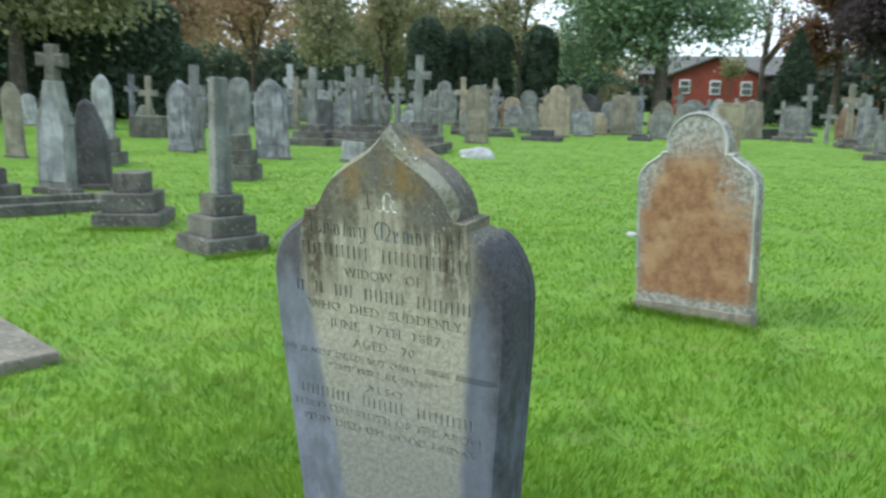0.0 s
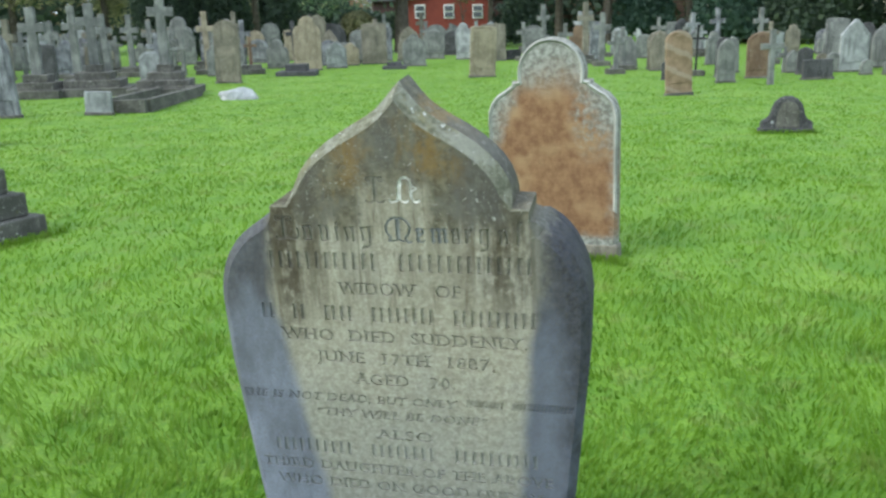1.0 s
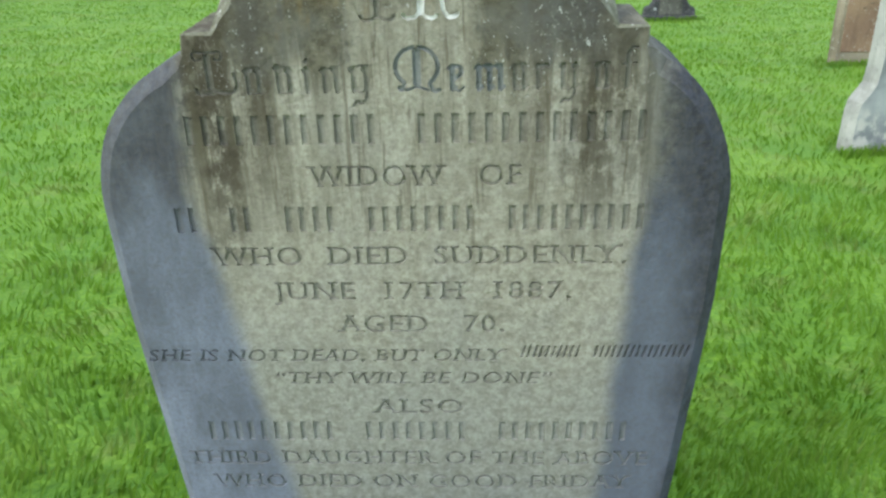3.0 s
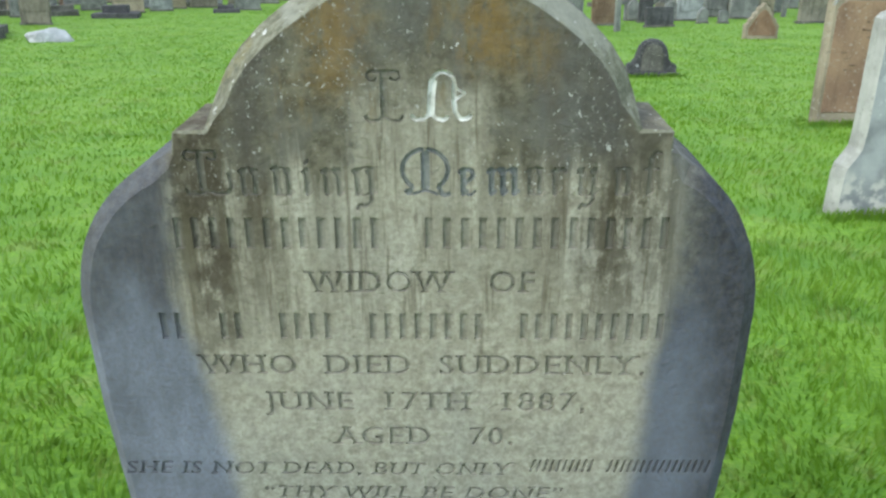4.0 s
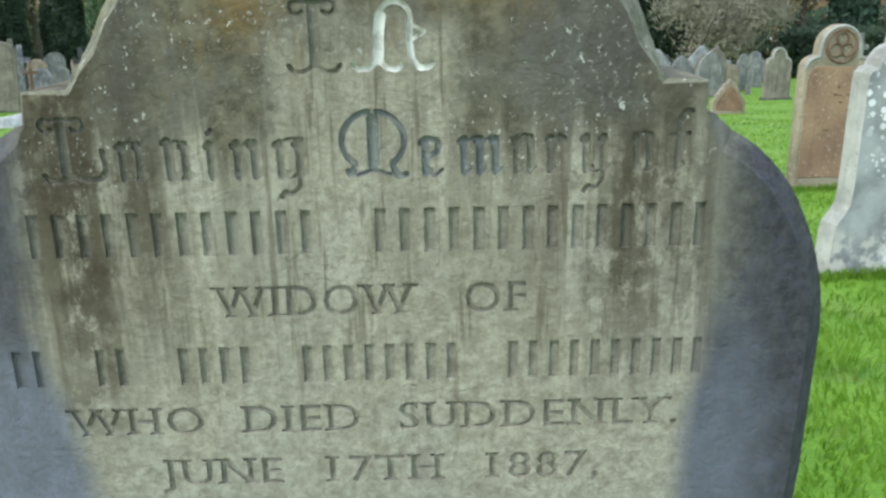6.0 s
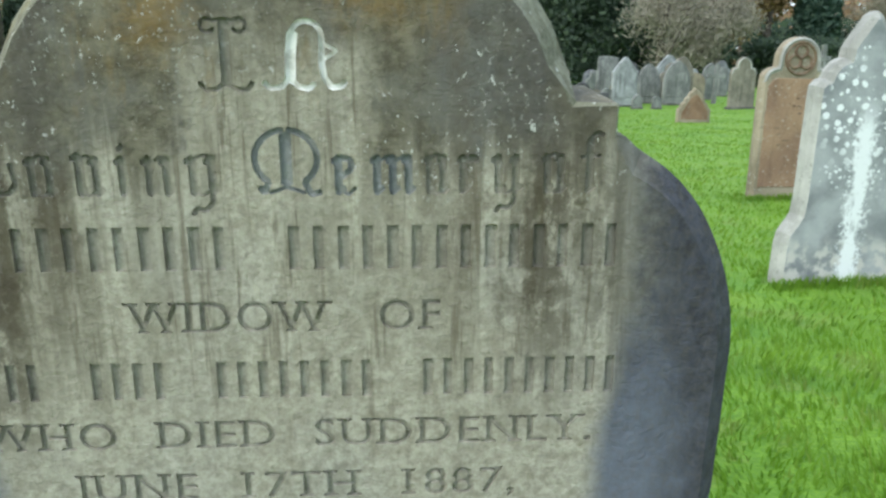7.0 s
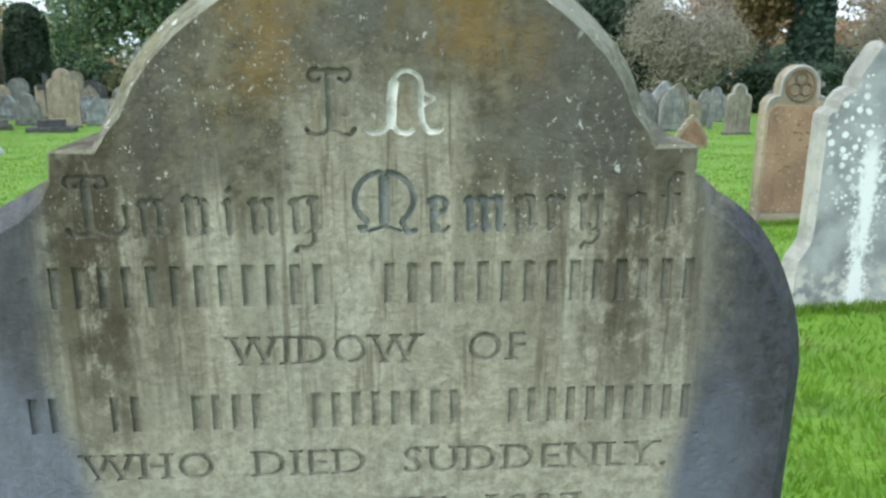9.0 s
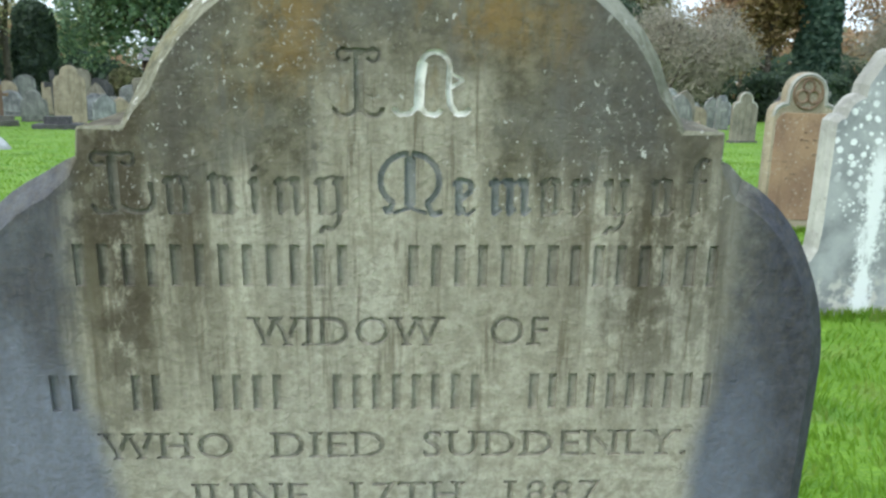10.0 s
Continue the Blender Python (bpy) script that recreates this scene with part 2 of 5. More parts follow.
    # old dark runs along both edges of the panel, and slate-grey ones down the head
    wave = n.math("ADD", n.math("MULTIPLY", n.math("SUBTRACT", n.noise(9, n.scaled(n.co, (1, 1, 1.6)), 5, 0.65), 0.5), 0.13), n.math("MULTIPLY", n.math("SUBTRACT", sand, 0.5), 0.05))
    broken = n.step(n.noise(38, n.scaled(n.co, (1, 1, 0.6)), 7, 0.8), 0.38, 0.52)
    for px, wd, lo, hi, tone, amount in ((-0.262, 0.045, 0.86, 1.14, (0.06, 0.047, 0.028), 0.95), (-0.2, 0.026, 1.0, 1.2, (0.075, 0.06, 0.037), 0.75), (0.225, 0.045, 0.94, 1.14, (0.07, 0.057, 0.035), 0.82), (0.27, 0.022, 0.95, 1.12, (0.085, 0.075, 0.05), 0.6), (0.15, 0.02, 1.04, 1.18, (0.12, 0.095, 0.06), 0.5)):
        off = n.math("ABSOLUTE", n.math("ADD", n.math("SUBTRACT", s[0], px), wave))
        band = n.math("MULTIPLY", n.step(off, wd, wd * 0.1), n.step(n.math("ADD", s[2], wave), lo, hi))
        c = n.mix(n.math("MULTIPLY", n.math("MULTIPLY", band, broken), amount), c, tone)
    for px, wd, lo, hi, amount in ((-0.01, 0.06, 1.34, 1.42, 0.5), (0.19, 0.1, 1.2, 1.3, 0.6), (-0.2, 0.04, 1.2, 1.28, 0.4)):
        off = n.math("ABSOLUTE", n.math("ADD", n.math("SUBTRACT", s[0], px), wave))
        c = n.mix(n.math("MULTIPLY", n.math("MULTIPLY", n.step(off, wd, wd * 0.2), n.step(n.math("ADD", s[2], wave), lo, hi)), amount), c, n.mix(n.step(sand, 0.38, 0.62), (0.075, 0.075, 0.07), (0.13, 0.13, 0.122)))
    for px, wd, lo, hi in ((-0.1, 0.05, 1.3, 1.37), (0.085, 0.045, 1.32, 1.38)):
        off = n.math("ABSOLUTE", n.math("ADD", n.math("SUBTRACT", s[0], px), wave))
        patch = n.math("MULTIPLY", n.math("MULTIPLY", n.step(off, wd, wd * 0.1), n.step(n.math("ADD", s[2], wave), lo, hi)), broken)
        c = n.mix(n.math("MULTIPLY", patch, 0.6), c, (0.25, 0.15, 0.038))
    # slate-blue margins beyond the panel, darker on the right and its outer edge
    low = n.math("MAXIMUM", n.math("SUBTRACT", 1.05, s[2]), 0.0)
    right = n.math("ADD", n.math("SUBTRACT", s[0], 0.297), n.math("MULTIPLY", low, 0.08))
    left = n.math("ADD", n.math("SUBTRACT", -0.303, s[0]), n.math("MULTIPLY", low, 0.16))
    reach = n.math("ADD", n.math("ADD", n.math("MAXIMUM", right, left), n.math("MULTIPLY", n.math("SUBTRACT", wob, 0.5), 0.05)), n.math("MULTIPLY", n.math("SUBTRACT", sand, 0.5), 0.025))
    margin = n.math("MULTIPLY", n.step(reach, -0.02, 0.018), n.step(s[2], 1.285, 1.262))
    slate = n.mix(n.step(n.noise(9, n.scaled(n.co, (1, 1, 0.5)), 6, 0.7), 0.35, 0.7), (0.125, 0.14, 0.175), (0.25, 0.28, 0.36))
    dark_slate = n.mix(n.step(n.noise(13, n.scaled(n.moved(n.co, (0, 2, 0)), (1, 1, 0.6)), 6, 0.7), 0.4, 0.64), (0.03, 0.034, 0.045), (0.1, 0.116, 0.162))
    pale_inner = n.math("MULTIPLY", n.step(n.math("ADD", s[0], n.math("MULTIPLY", n.math("SUBTRACT", wob, 0.5), 0.12)), 0.4, 0.33), n.step(n.math("ADD", s[2], n.math("MULTIPLY", mid, 0.12)), 1.16, 1.0))
    dark_slate = n.mix(n.math("MULTIPLY", pale_inner, 0.6), dark_slate, (0.17, 0.195, 0.25))
    slate = n.mix(n.step(s[0], -0.2, 0.3), slate, dark_slate)
    aged = n.step(n.math("ADD", s[2], n.math("MULTIPLY", n.noise(6, n.scaled(n.co, (1, 1, 0.6)), 4), 0.25)), 1.1, 1.28)
    slate = n.mix(n.math("MULTIPLY", aged, 0.8), slate, n.mix(n.step(sand, 0.38, 0.62), (0.038, 0.04, 0.044), (0.09, 0.092, 0.098)))
    blot = n.math("MULTIPLY", n.step(n.noise(11, n.scaled(n.moved(n.co, (5, 0, 0)), (1, 1, 0.45)), 6, 0.7), 0.5, 0.64), n.step(s[2], 0.98, 1.12))
    slate = n.mix(n.math("MULTIPLY", blot, 0.7), slate, (0.045, 0.044, 0.055))
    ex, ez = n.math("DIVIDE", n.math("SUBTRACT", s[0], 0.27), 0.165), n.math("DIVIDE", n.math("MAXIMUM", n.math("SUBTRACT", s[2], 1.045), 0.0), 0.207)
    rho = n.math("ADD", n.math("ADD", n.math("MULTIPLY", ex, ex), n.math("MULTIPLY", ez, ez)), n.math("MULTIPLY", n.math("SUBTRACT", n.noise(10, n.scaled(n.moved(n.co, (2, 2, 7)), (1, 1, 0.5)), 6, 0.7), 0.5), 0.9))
    dark_edge = n.math("MULTIPLY", n.math("MULTIPLY", n.step(rho, 0.3, 0.58), n.step(s[0], 0.28, 0.32)), n.step(s[2], 0.72, 0.98))
    slate = n.mix(n.math("MULTIPLY", dark_edge, 0.9), slate, n.mix(n.step(sand, 0.38, 0.62), (0.022, 0.025, 0.034), (0.055, 0.06, 0.082)))
    inner = n.math("MULTIPLY", n.step(n.math("ADD", s[0], n.math("MULTIPLY", n.math("SUBTRACT", mid, 0.5), 0.1)), 0.342, 0.308), n.math("MULTIPLY", n.step(s[2], 1.04, 1.13), n.step(s[0], 0.0, 0.1)))
    slate = n.mix(n.math("MULTIPLY", inner, 0.75), slate, n.mix(n.step(sand, 0.38, 0.62), (0.12, 0.118, 0.1), (0.23, 0.225, 0.19)))
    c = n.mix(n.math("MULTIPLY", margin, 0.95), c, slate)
    # lichen flakes, most of them on the head
    where = n.math("MULTIPLY", n.math("ADD", n.math("MULTIPLY", n.step(s[2], 1.16, 1.26), 0.8), 0.06), n.math("SUBTRACT", 1.0, n.math("MULTIPLY", margin, 0.75)))
    patchy = n.step(n.noise(9, n.moved(n.co, (6, 2, 2)), 3), 0.46, 0.6)
    flake = n.step(n.noise(105, n.scaled(n.moved(n.co, (1, 1, 1)), (1, 1, 0.75)), 4, 0.65), 0.625, 0.66)
    c = n.mix(n.math("MULTIPLY", n.math("MULTIPLY", flake, patchy), where), c, (0.56, 0.56, 0.51))
    large = n.step(n.noise(44, n.scaled(n.moved(n.co, (8, 3, 6)), (1, 1, 0.7)), 6, 0.75), 0.675, 0.705)
    c = n.mix(n.math("MULTIPLY", n.math("MULTIPLY", large, where), 0.8), c, (0.46, 0.46, 0.42))
    dots = n.math("MULTIPLY", n.step(n.noise(190, None, 2), 0.61, 0.66), n.step(n.noise(6, n.moved(n.co, (2, 2, 2)), 3), 0.46, 0.58))
    c = n.mix(n.math("MULTIPLY", n.math("MULTIPLY", dots, where), 0.7), c, (0.44, 0.44, 0.39))
    for px, pz, rx, rz in ((-0.225, 1.255, 0.045, 0.07), (0.12, 1.25, 0.1, 0.06), (-0.14, 1.36, 0.08, 0.05)):
        ox, oz = n.math("DIVIDE", n.math("SUBTRACT", s[0], px), rx), n.math("DIVIDE", n.math("SUBTRACT", s[2], pz), rz)
        spread = n.step(n.math("ADD", n.math("MULTIPLY", ox, ox), n.math("MULTIPLY", oz, oz)), 1.2, 0.2)
        crumb = n.step(n.noise(190, n.scaled(n.moved(n.co, (px, 3, pz)), (1, 1, 0.75)), 3, 0.55), 0.63, 0.67)
        c = n.mix(n.math("MULTIPLY", n.math("MULTIPLY", spread, crumb), 0.75), c, (0.6, 0.6, 0.55))
    c = n.mix(n.math("MULTIPLY", n.step(n.noise(48, n.moved(n.co, (9, 1, 4)), 6, 0.75), 0.56, 0.7), 0.4), c, (0.1, 0.085, 0.06))
    c = n.mix(n.math("MULTIPLY", n.step(grit, 0.42, 0.66), 0.3), c, (0.12, 0.105, 0.08))
    # tone of the letter cuts, blended over the face colour
    if worn:
        c = n.mix(worn, c, tint)
    n.bump(n.math("ADD", n.math("MULTIPLY", grit, 0.5), n.math("MULTIPLY", sand, 1.2)), 0.6, 0.005)
    return n.color(c)


def lichened_rim():
    """Grey-olive moulding, mottled with pale and yellowish lichen."""
    n = Nodes("lichened_head_moulding", 0.9)
    sand = n.noise(60, None, 6, 0.75)
    c = n.mix(n.step(sand, 0.36, 0.64), (0.108, 0.106, 0.068), (0.238, 0.238, 0.172))
    c = n.mix(n.math("MULTIPLY", n.step(n.noise(9, None, 5, 0.7), 0.5, 0.62), 0.6), c, (0.285, 0.29, 0.24))
    c = n.mix(n.math("MULTIPLY", n.step(n.noise(14, n.moved(n.co, (4, 0, 1)), 5, 0.7), 0.54, 0.66), 0.5), c, (0.2, 0.17, 0.06))
    c = n.mix(n.math("MULTIPLY", n.step(n.noise(20, n.moved(n.co, (1, 6, 1)), 5, 0.7), 0.56, 0.66), 0.6), c, (0.08, 0.075, 0.055))
    c = n.mix(n.step(n.noise(70, n.moved(n.co, (2, 1, 1)), 2), 0.66, 0.7), c, (0.5, 0.5, 0.46))
    n.bump(sand, 0.6, 0.006)
    return n.color(c)


FACE = inscribed_face()
# plain letters: part of the shade inside the cuts is in this darker tint
CUT = inscribed_face(0.25, (0.23, 0.225, 0.2))
CUT_PALE = inscribed_face(0.45, (0.25, 0.24, 0.2))
CUT_BLUE = inscribed_face(0.5, (0.16, 0.2, 0.24))
CUT_DUST = inscribed_face(0.4, (0.34, 0.34, 0.31))
CUT_WHITE = Nodes("worn_white_letter_paint", 0.7)
CUT_WHITE = CUT_WHITE.color(CUT_WHITE.mix(CUT_WHITE.step(CUT_WHITE.noise(90), 0.4, 0.65), (0.8, 0.8, 0.76), (0.5, 0.49, 0.43)))
MAIN_RIM = lichened_rim()
RIM = weathered("pale_weathered_rim", (0.52, 0.52, 0.48), (0.27, 0.27, 0.245), 0.25, 0.2, 0.1)


def lawn(name, blade):
    n = Nodes(name, 0.75)
    geo = n.t.nodes.new("ShaderNodeNewGeometry").outputs["Position"]
    big = n.noise(0.35, geo, 3)
    mid = n.noise(2.2, geo, 4)
    c = n.mix(n.step(mid, 0.3, 0.7), (0.122, 0.25, 0.018), (0.182, 0.332, 0.03))
    c = n.mix(n.math("MULTIPLY", n.step(big, 0.45, 0.7), 0.6), c, (0.215, 0.36, 0.05))
    c = n.mix(n.math("MULTIPLY", n.step(n.noise(5.5, geo, 3), 0.6, 0.75), 0.45), c, (0.28, 0.345, 0.08))
    c = n.mix(n.math("MULTIPLY", n.step(n.noise(0.9, geo, 5, 0.65), 0.52, 0.68), 0.5), c, (0.255, 0.385, 0.06))
    c = n.mix(n.math("MULTIPLY", n.step(n.noise(1.4, n.moved(geo, (5, 3, 0)), 5, 0.65), 0.52, 0.68), 0.65), c, (0.09, 0.205, 0.013))
    c = n.mix(n.math("MULTIPLY", n.step(n.noise(3.1, n.moved(geo, (2, 7, 0)), 5, 0.65), 0.54, 0.66), 0.5), c, (0.225, 0.27, 0.075))
    c = n.mix(n.math("MULTIPLY", n.step(n.noise(2.4, n.moved(geo, (9, 1, 0)), 5, 0.65), 0.54, 0.64), 0.35), c, (0.1, 0.25, 0.045))
    c = n.mix(n.math("MULTIPLY", n.step(n.noise(7.0, n.moved(geo, (1, 4, 0)), 5, 0.7), 0.6, 0.7), 0.4), c, (0.19, 0.17, 0.07))
    if blade:
        r = n.island()
        c = n.mix(n.math("MULTIPLY", n.step(r, 0.88, 0.95), 0.35), c, (0.28, 0.33, 0.09))
        c = n.mix(n.math("MULTIPLY", n.step(r, 0.3, 0.0), 0.12), c, (0.07, 0.17, 0.012))
        glow = n.t.nodes.new("ShaderNodeBsdfTranslucent")
        n.put(glow.inputs["Color"], c)
        both = n.t.nodes.new("ShaderNodeMixShader")
        both.inputs[0].default_value = 0.5
        n.t.links.new(n.p.outputs[0], both.inputs[1])
        n.t.links.new(glow.outputs[0], both.inputs[2])
        n.t.links.new(both.outputs[0], n.t.nodes["Material Output"].inputs["Surface"])
    else:
        c = n.mix(n.math("MULTIPLY", n.step(n.noise(60, geo, 4), 0.35, 0.6), 0.6), c, (0.06, 0.155, 0.014))
        n.bump(n.noise(45, geo, 5), 0.4, 0.03)
    return n.color(c)


GROUND = lawn("lawn_soil_and_grass", False)
BLADE = lawn("grass_blade", True)


def foliage(name, a, b, c3):
    n = Nodes(name, 0.7)
    r = n.island()
    c = n.mix(n.step(r, 0.75, 0.95), n.mix(n.step(r, 0.1, 0.6), a, b), c3)
    glow = n.t.nodes.new("ShaderNodeBsdfTranslucent")
    n.put(glow.inputs["Color"], c)
    both = n.t.nodes.new("ShaderNodeMixShader")
    both.inputs[0].default_value = 0.45
    n.t.links.new(n.p.outputs[0], both.inputs[1])
    n.t.links.new(glow.outputs[0], both.inputs[2])
    n.t.links.new(both.outputs[0], n.t.nodes["Material Output"].inputs["Surface"])
    return n.color(c)


YEW = foliage("yew_needles", (0.05, 0.078, 0.056), (0.075, 0.112, 0.074), (0.105, 0.155, 0.09))
CONIFER = foliage("conifer_needles", (0.05, 0.1, 0.075), (0.08, 0.145, 0.105), (0.12, 0.19, 0.13))
GREEN = foliage("green_leaves", (0.14, 0.23, 0.14), (0.23, 0.335, 0.2), (0.36, 0.43, 0.22))
OLIVE = foliage("olive_leaves", (0.2, 0.205, 0.115), (0.3, 0.3, 0.165), (0.38, 0.36, 0.19))
AUTUMN = foliage("autumn_leaves", (0.29, 0.2, 0.125), (0.42, 0.285, 0.17), (0.5, 0.36, 0.2))
COPPER = foliage("copper_leaves", (0.15, 0.085, 0.06), (0.22, 0.12, 0.075), (0.28, 0.19, 0.09))
RUSSET = foliage("russet_olive_leaves", (0.15, 0.11, 0.05), (0.235, 0.175, 0.075), (0.32, 0.25, 0.1))
PLUM = foliage("dark_plum_leaves", (0.06, 0.048, 0.055), (0.09, 0.07, 0.075), (0.13, 0.1, 0.09))
DULL = foliage("grey_brown_twigs", (0.27, 0.25, 0.2), (0.37, 0.34, 0.27), (0.45, 0.415, 0.335))
BARK = weathered("bark", (0.13, 0.11, 0.085), (0.06, 0.05, 0.04), 0.6, 0.2, 0.3)


# ---------------------------------------------------------------- mesh helpers
def link_mesh(name, verts, faces, mat, parent=None, label="", smooth=False):
    me = bpy.data.meshes.new(name)
    me.from_pydata(verts, [], faces)
    me.update()
    mats = mat if isinstance(mat, (list, tuple)) else [mat]
    for m in mats:
        me.materials.append(m)
    if smooth:
        me.polygons.foreach_set("use_smooth", [True] * len(me.polygons))
    ob = new(name, me)
    if parent is not None:
        ob.parent = parent
    if label:
        ob["label"] = label
    return ob


def part(name, bm, mat, parent=None, label="", smooth=False):
    me = bpy.data.meshes.new(name)
    bm.normal_update()
    bm.to_mesh(me)
    bm.free()
    me.materials.append(mat)
    if smooth:
        me.polygons.foreach_set("use_smooth", [True] * len(me.polygons))
    ob = new(name, me)
    if parent is not None:
        ob.parent = parent
    if label:
        ob["label"] = label
    return ob


def ground_z(x, y):
    """The lawn rises gently to the west."""
    a = -max(-40.0, min(40.0, x)) - 2.0
    return 0.006 * (a + math.sqrt(a * a + 4))


def inset(pts, amounts):
    """The closed outline pts moved inwards (to the left of its direction) by an amount for each point."""
    out, k = [], len(pts)
    for i in range(k):
        p0, p, p1 = Vector(pts[i - 1]), Vector(pts[i]), Vector(pts[(i + 1) % k])
        d0, d1 = (p - p0), (p1 - p)
        d0 = d0.normalized() if d0.length > 1e-9 else d1.normalized()
        d1 = d1.normalized() if d1.length > 1e-9 else d0
        n = Vector((-d0.y - d1.y, d0.x + d1.x))
        if n.length < 1e-6:
            n = Vector((-d0.y, d0.x))
        n.normalize()
        c = max(0.5, n.dot(Vector((-d0.y, d0.x))))
        out.append(tuple(p + n * (amounts[i] / c)))
    return out


def slab(outline, thick, chamfer=0.012):
    """A standing slab: outline (x, z), counter-clockwise as seen from its front at -y, chamfered front and back."""
    bm = bmesh.new()
    k = len(outline)
    tight = inset(outline, [chamfer] * k)
    loops = []
    for pts, y in ((tight, -thick / 2), (outline, -thick / 2 + chamfer), (outline, thick / 2 - chamfer), (tight, thick / 2)):
        loops.append([bm.verts.new((x, y, z)) for x, z in pts])
    for a, b in zip(loops, loops[1:]):
        for i in range(k):
            j = (i + 1) % k
            bm.faces.new((a[i], b[i], b[j], a[j])[::-1])
    bm.faces.new(loops[0])
    bm.faces.new(loops[3][::-1])
    bmesh.ops.recalc_face_normals(bm, faces=bm.faces)
    return bm


def block(w, d, h, z=0.0, bevel=0.012, taper=1.0):
    """A dressed block with worn edges, standing on z."""
    bm = bmesh.new()
    bmesh.ops.create_cube(bm, size=1.0)
    for v in bm.verts:
        k = taper if v.co.z > 0 else 1.0
        v.co = Vector((v.co.x * w * k, v.co.y * d * k, (v.co.z + 0.5) * h + z))
    bmesh.ops.bevel(bm, geom=list(bm.edges), offset=bevel, segments=2, affect="EDGES", profile=0.6)
    return bm


def arc(cx, cz, r, a0, a1, k):
    return [(cx + r * math.cos(radians(a0 + (a1 - a0) * i / k)), cz + r * math.sin(radians(a0 + (a1 - a0) * i / k))) for i in range(k + 1)]


def mirrored(right):
    """A closed outline from its right half, listed from the bottom up."""
    left = [(-x, z) for x, z in reversed(right) if x > 1e-6]
    return right + left


def outline_of(kind, w, h):
    b = w / 2
    low = -0.12
    if kind == "round":
        r = [(b, low), (b, h - b * 0.8)] + [(b * math.cos(radians(a)), h - b * 0.8 + b * 0.8 * math.sin(radians(a))) for a in range(10, 91, 10)]
    elif kind == "pointed":
        rise = min(0.75 * w, 0.5 * h)
        r = [(b, low), (b, h - rise)]
        for i in range(1, 10):
            f = i / 9
            r.append((b * (1 - f ** 2.1), h - rise + rise * (1 - (1 - f) ** 1.25)))
        r[-1] = (0.0, h)
    elif kind == "gable":
        r = [(b, low), (b, h * 0.72), (b * 0.86, h * 0.74), (b * 0.8, h * 0.78), (b * 0.16, h * 0.985), (0.0, h)]
    elif kind == "square":
        r = [(b, low), (b, h * 0.96), (b * 0.9, h * 0.985), (b * 0.5, h * 0.995), (0.0, h)]
    else:  # shoulder
        hr = b * 0.58
        r = [(b, low), (b, h - hr - b * 0.62)] + [(b * 0.66 + b * 0.34 * math.cos(radians(a)), h - hr - b * 0.62 + b * 0.5 * math.sin(radians(a))) for a in (20, 45, 70, 90)]
        r += [(hr, h - hr - b * 0.1)] + [(hr * math.cos(radians(a)), h - hr + hr * math.sin(radians(a))) for a in range(0, 91, 15)]
    if r[-1][0] > 1e-6:
        r.append((0.0, h))
    else:
        r[-1] = (0.0, h)
    return mirrored(r)


def stand(ob, x, y, rz=0.0, lean=0.0, nod=0.0, sink=0.0):
    ob.matrix_basis = pose(x, y, ground_z(x, y) - sink, nod, lean, rz)
    return ob


# ---------------------------------------------------------------- ground
def unevenness(x, y):
    near = max(0.0, 1.0 - math.hypot(x, y) / 40)
    return 0.03 * near * noise.noise((x * 0.55, y * 0.55, 0)) + 0.012 * near * noise.noise((x * 2.1, y * 2.1, 3))


def build_ground():
    def ticks(near, far, fine, count):
        t = [near[0] + i * fine for i in range(int((near[1] - near[0]) / fine) + 1)]
        lo = [near[0] - (far * ((i + 1) / count) ** 2.2) for i in range(count)][::-1]
        hi = [t[-1] + (far * ((i + 1) / count) ** 2.2) for i in range(count)]
        return lo + t + hi

    xs, ys = ticks((-16, 10), 900, 0.25, 26), ticks((-4, 24), 1200, 0.25, 26)
    verts = []
    for y in ys:
        for x in xs:
            verts.append((x, y, ground_z(x, y) + unevenness(x, y) - 0.01))
    k = len(xs)
    faces = [(j * k + i, j * k + i + 1, (j + 1) * k + i + 1, (j + 1) * k + i) for j in range(len(ys) - 1) for i in range(k - 1)]
    ob = link_mesh("ground", verts, faces, GROUND, smooth=True)
    tagged(ob, "bright green mown churchyard lawn, slightly uneven", "lawn", kind="structure")


def build_grass(count):
    """Short uneven blades over the lawn, thinning out with the distance."""
    rng = np.random.default_rng(4)
    r = 0.03 + 33.0 * rng.random(count) ** 1.75
    a = np.radians(np.where(r < 7.0, rng.uniform(-180, 180, count), rng.uniform(-25, 205, count)))
    x, y = 0.4 + r * np.cos(a), -0.6 + r * np.sin(a)
    keep = (x > -24) & (x < 16) & (y > -7.0)
    x, y, r = x[keep], y[keep], r[keep]
    p = -np.clip(x, -40, 40) - 2.0
    z = 0.006 * (p + np.sqrt(p * p + 4)) - 0.02 + np.array([unevenness(float(i), float(j)) for i, j in zip(x, y)])
    tuft = np.array([noise.noise((float(i) * 0.9, float(j) * 0.9, 7.0)) for i, j in zip(x, y)])
    clump = np.array([noise.noise((float(i) * 4.3, float(j) * 4.3, 2.0)) for i, j in zip(x, y)])
    swirl = np.array([noise.noise((float(i) * 1.6, float(j) * 1.6, 5.0)) for i, j in zip(x, y)])
    h = (0.05 + 0.014 * rng.random(len(x)) + 0.022 * tuft + 0.014 * clump) / (1 + 0.05 * r)
    wide = (0.0024 + 0.002 * rng.random(len(x))) * (1 + 0.1 * r)
    lean_t, lean = 7.0 * swirl + rng.normal(size=len(x)) * 0.8, h * rng.uniform(0.2, 0.95, len(x))
    blades("grass", "short bright green grass blades on the lawn", rng, x, y, z, h, wide, lean_t, lean)


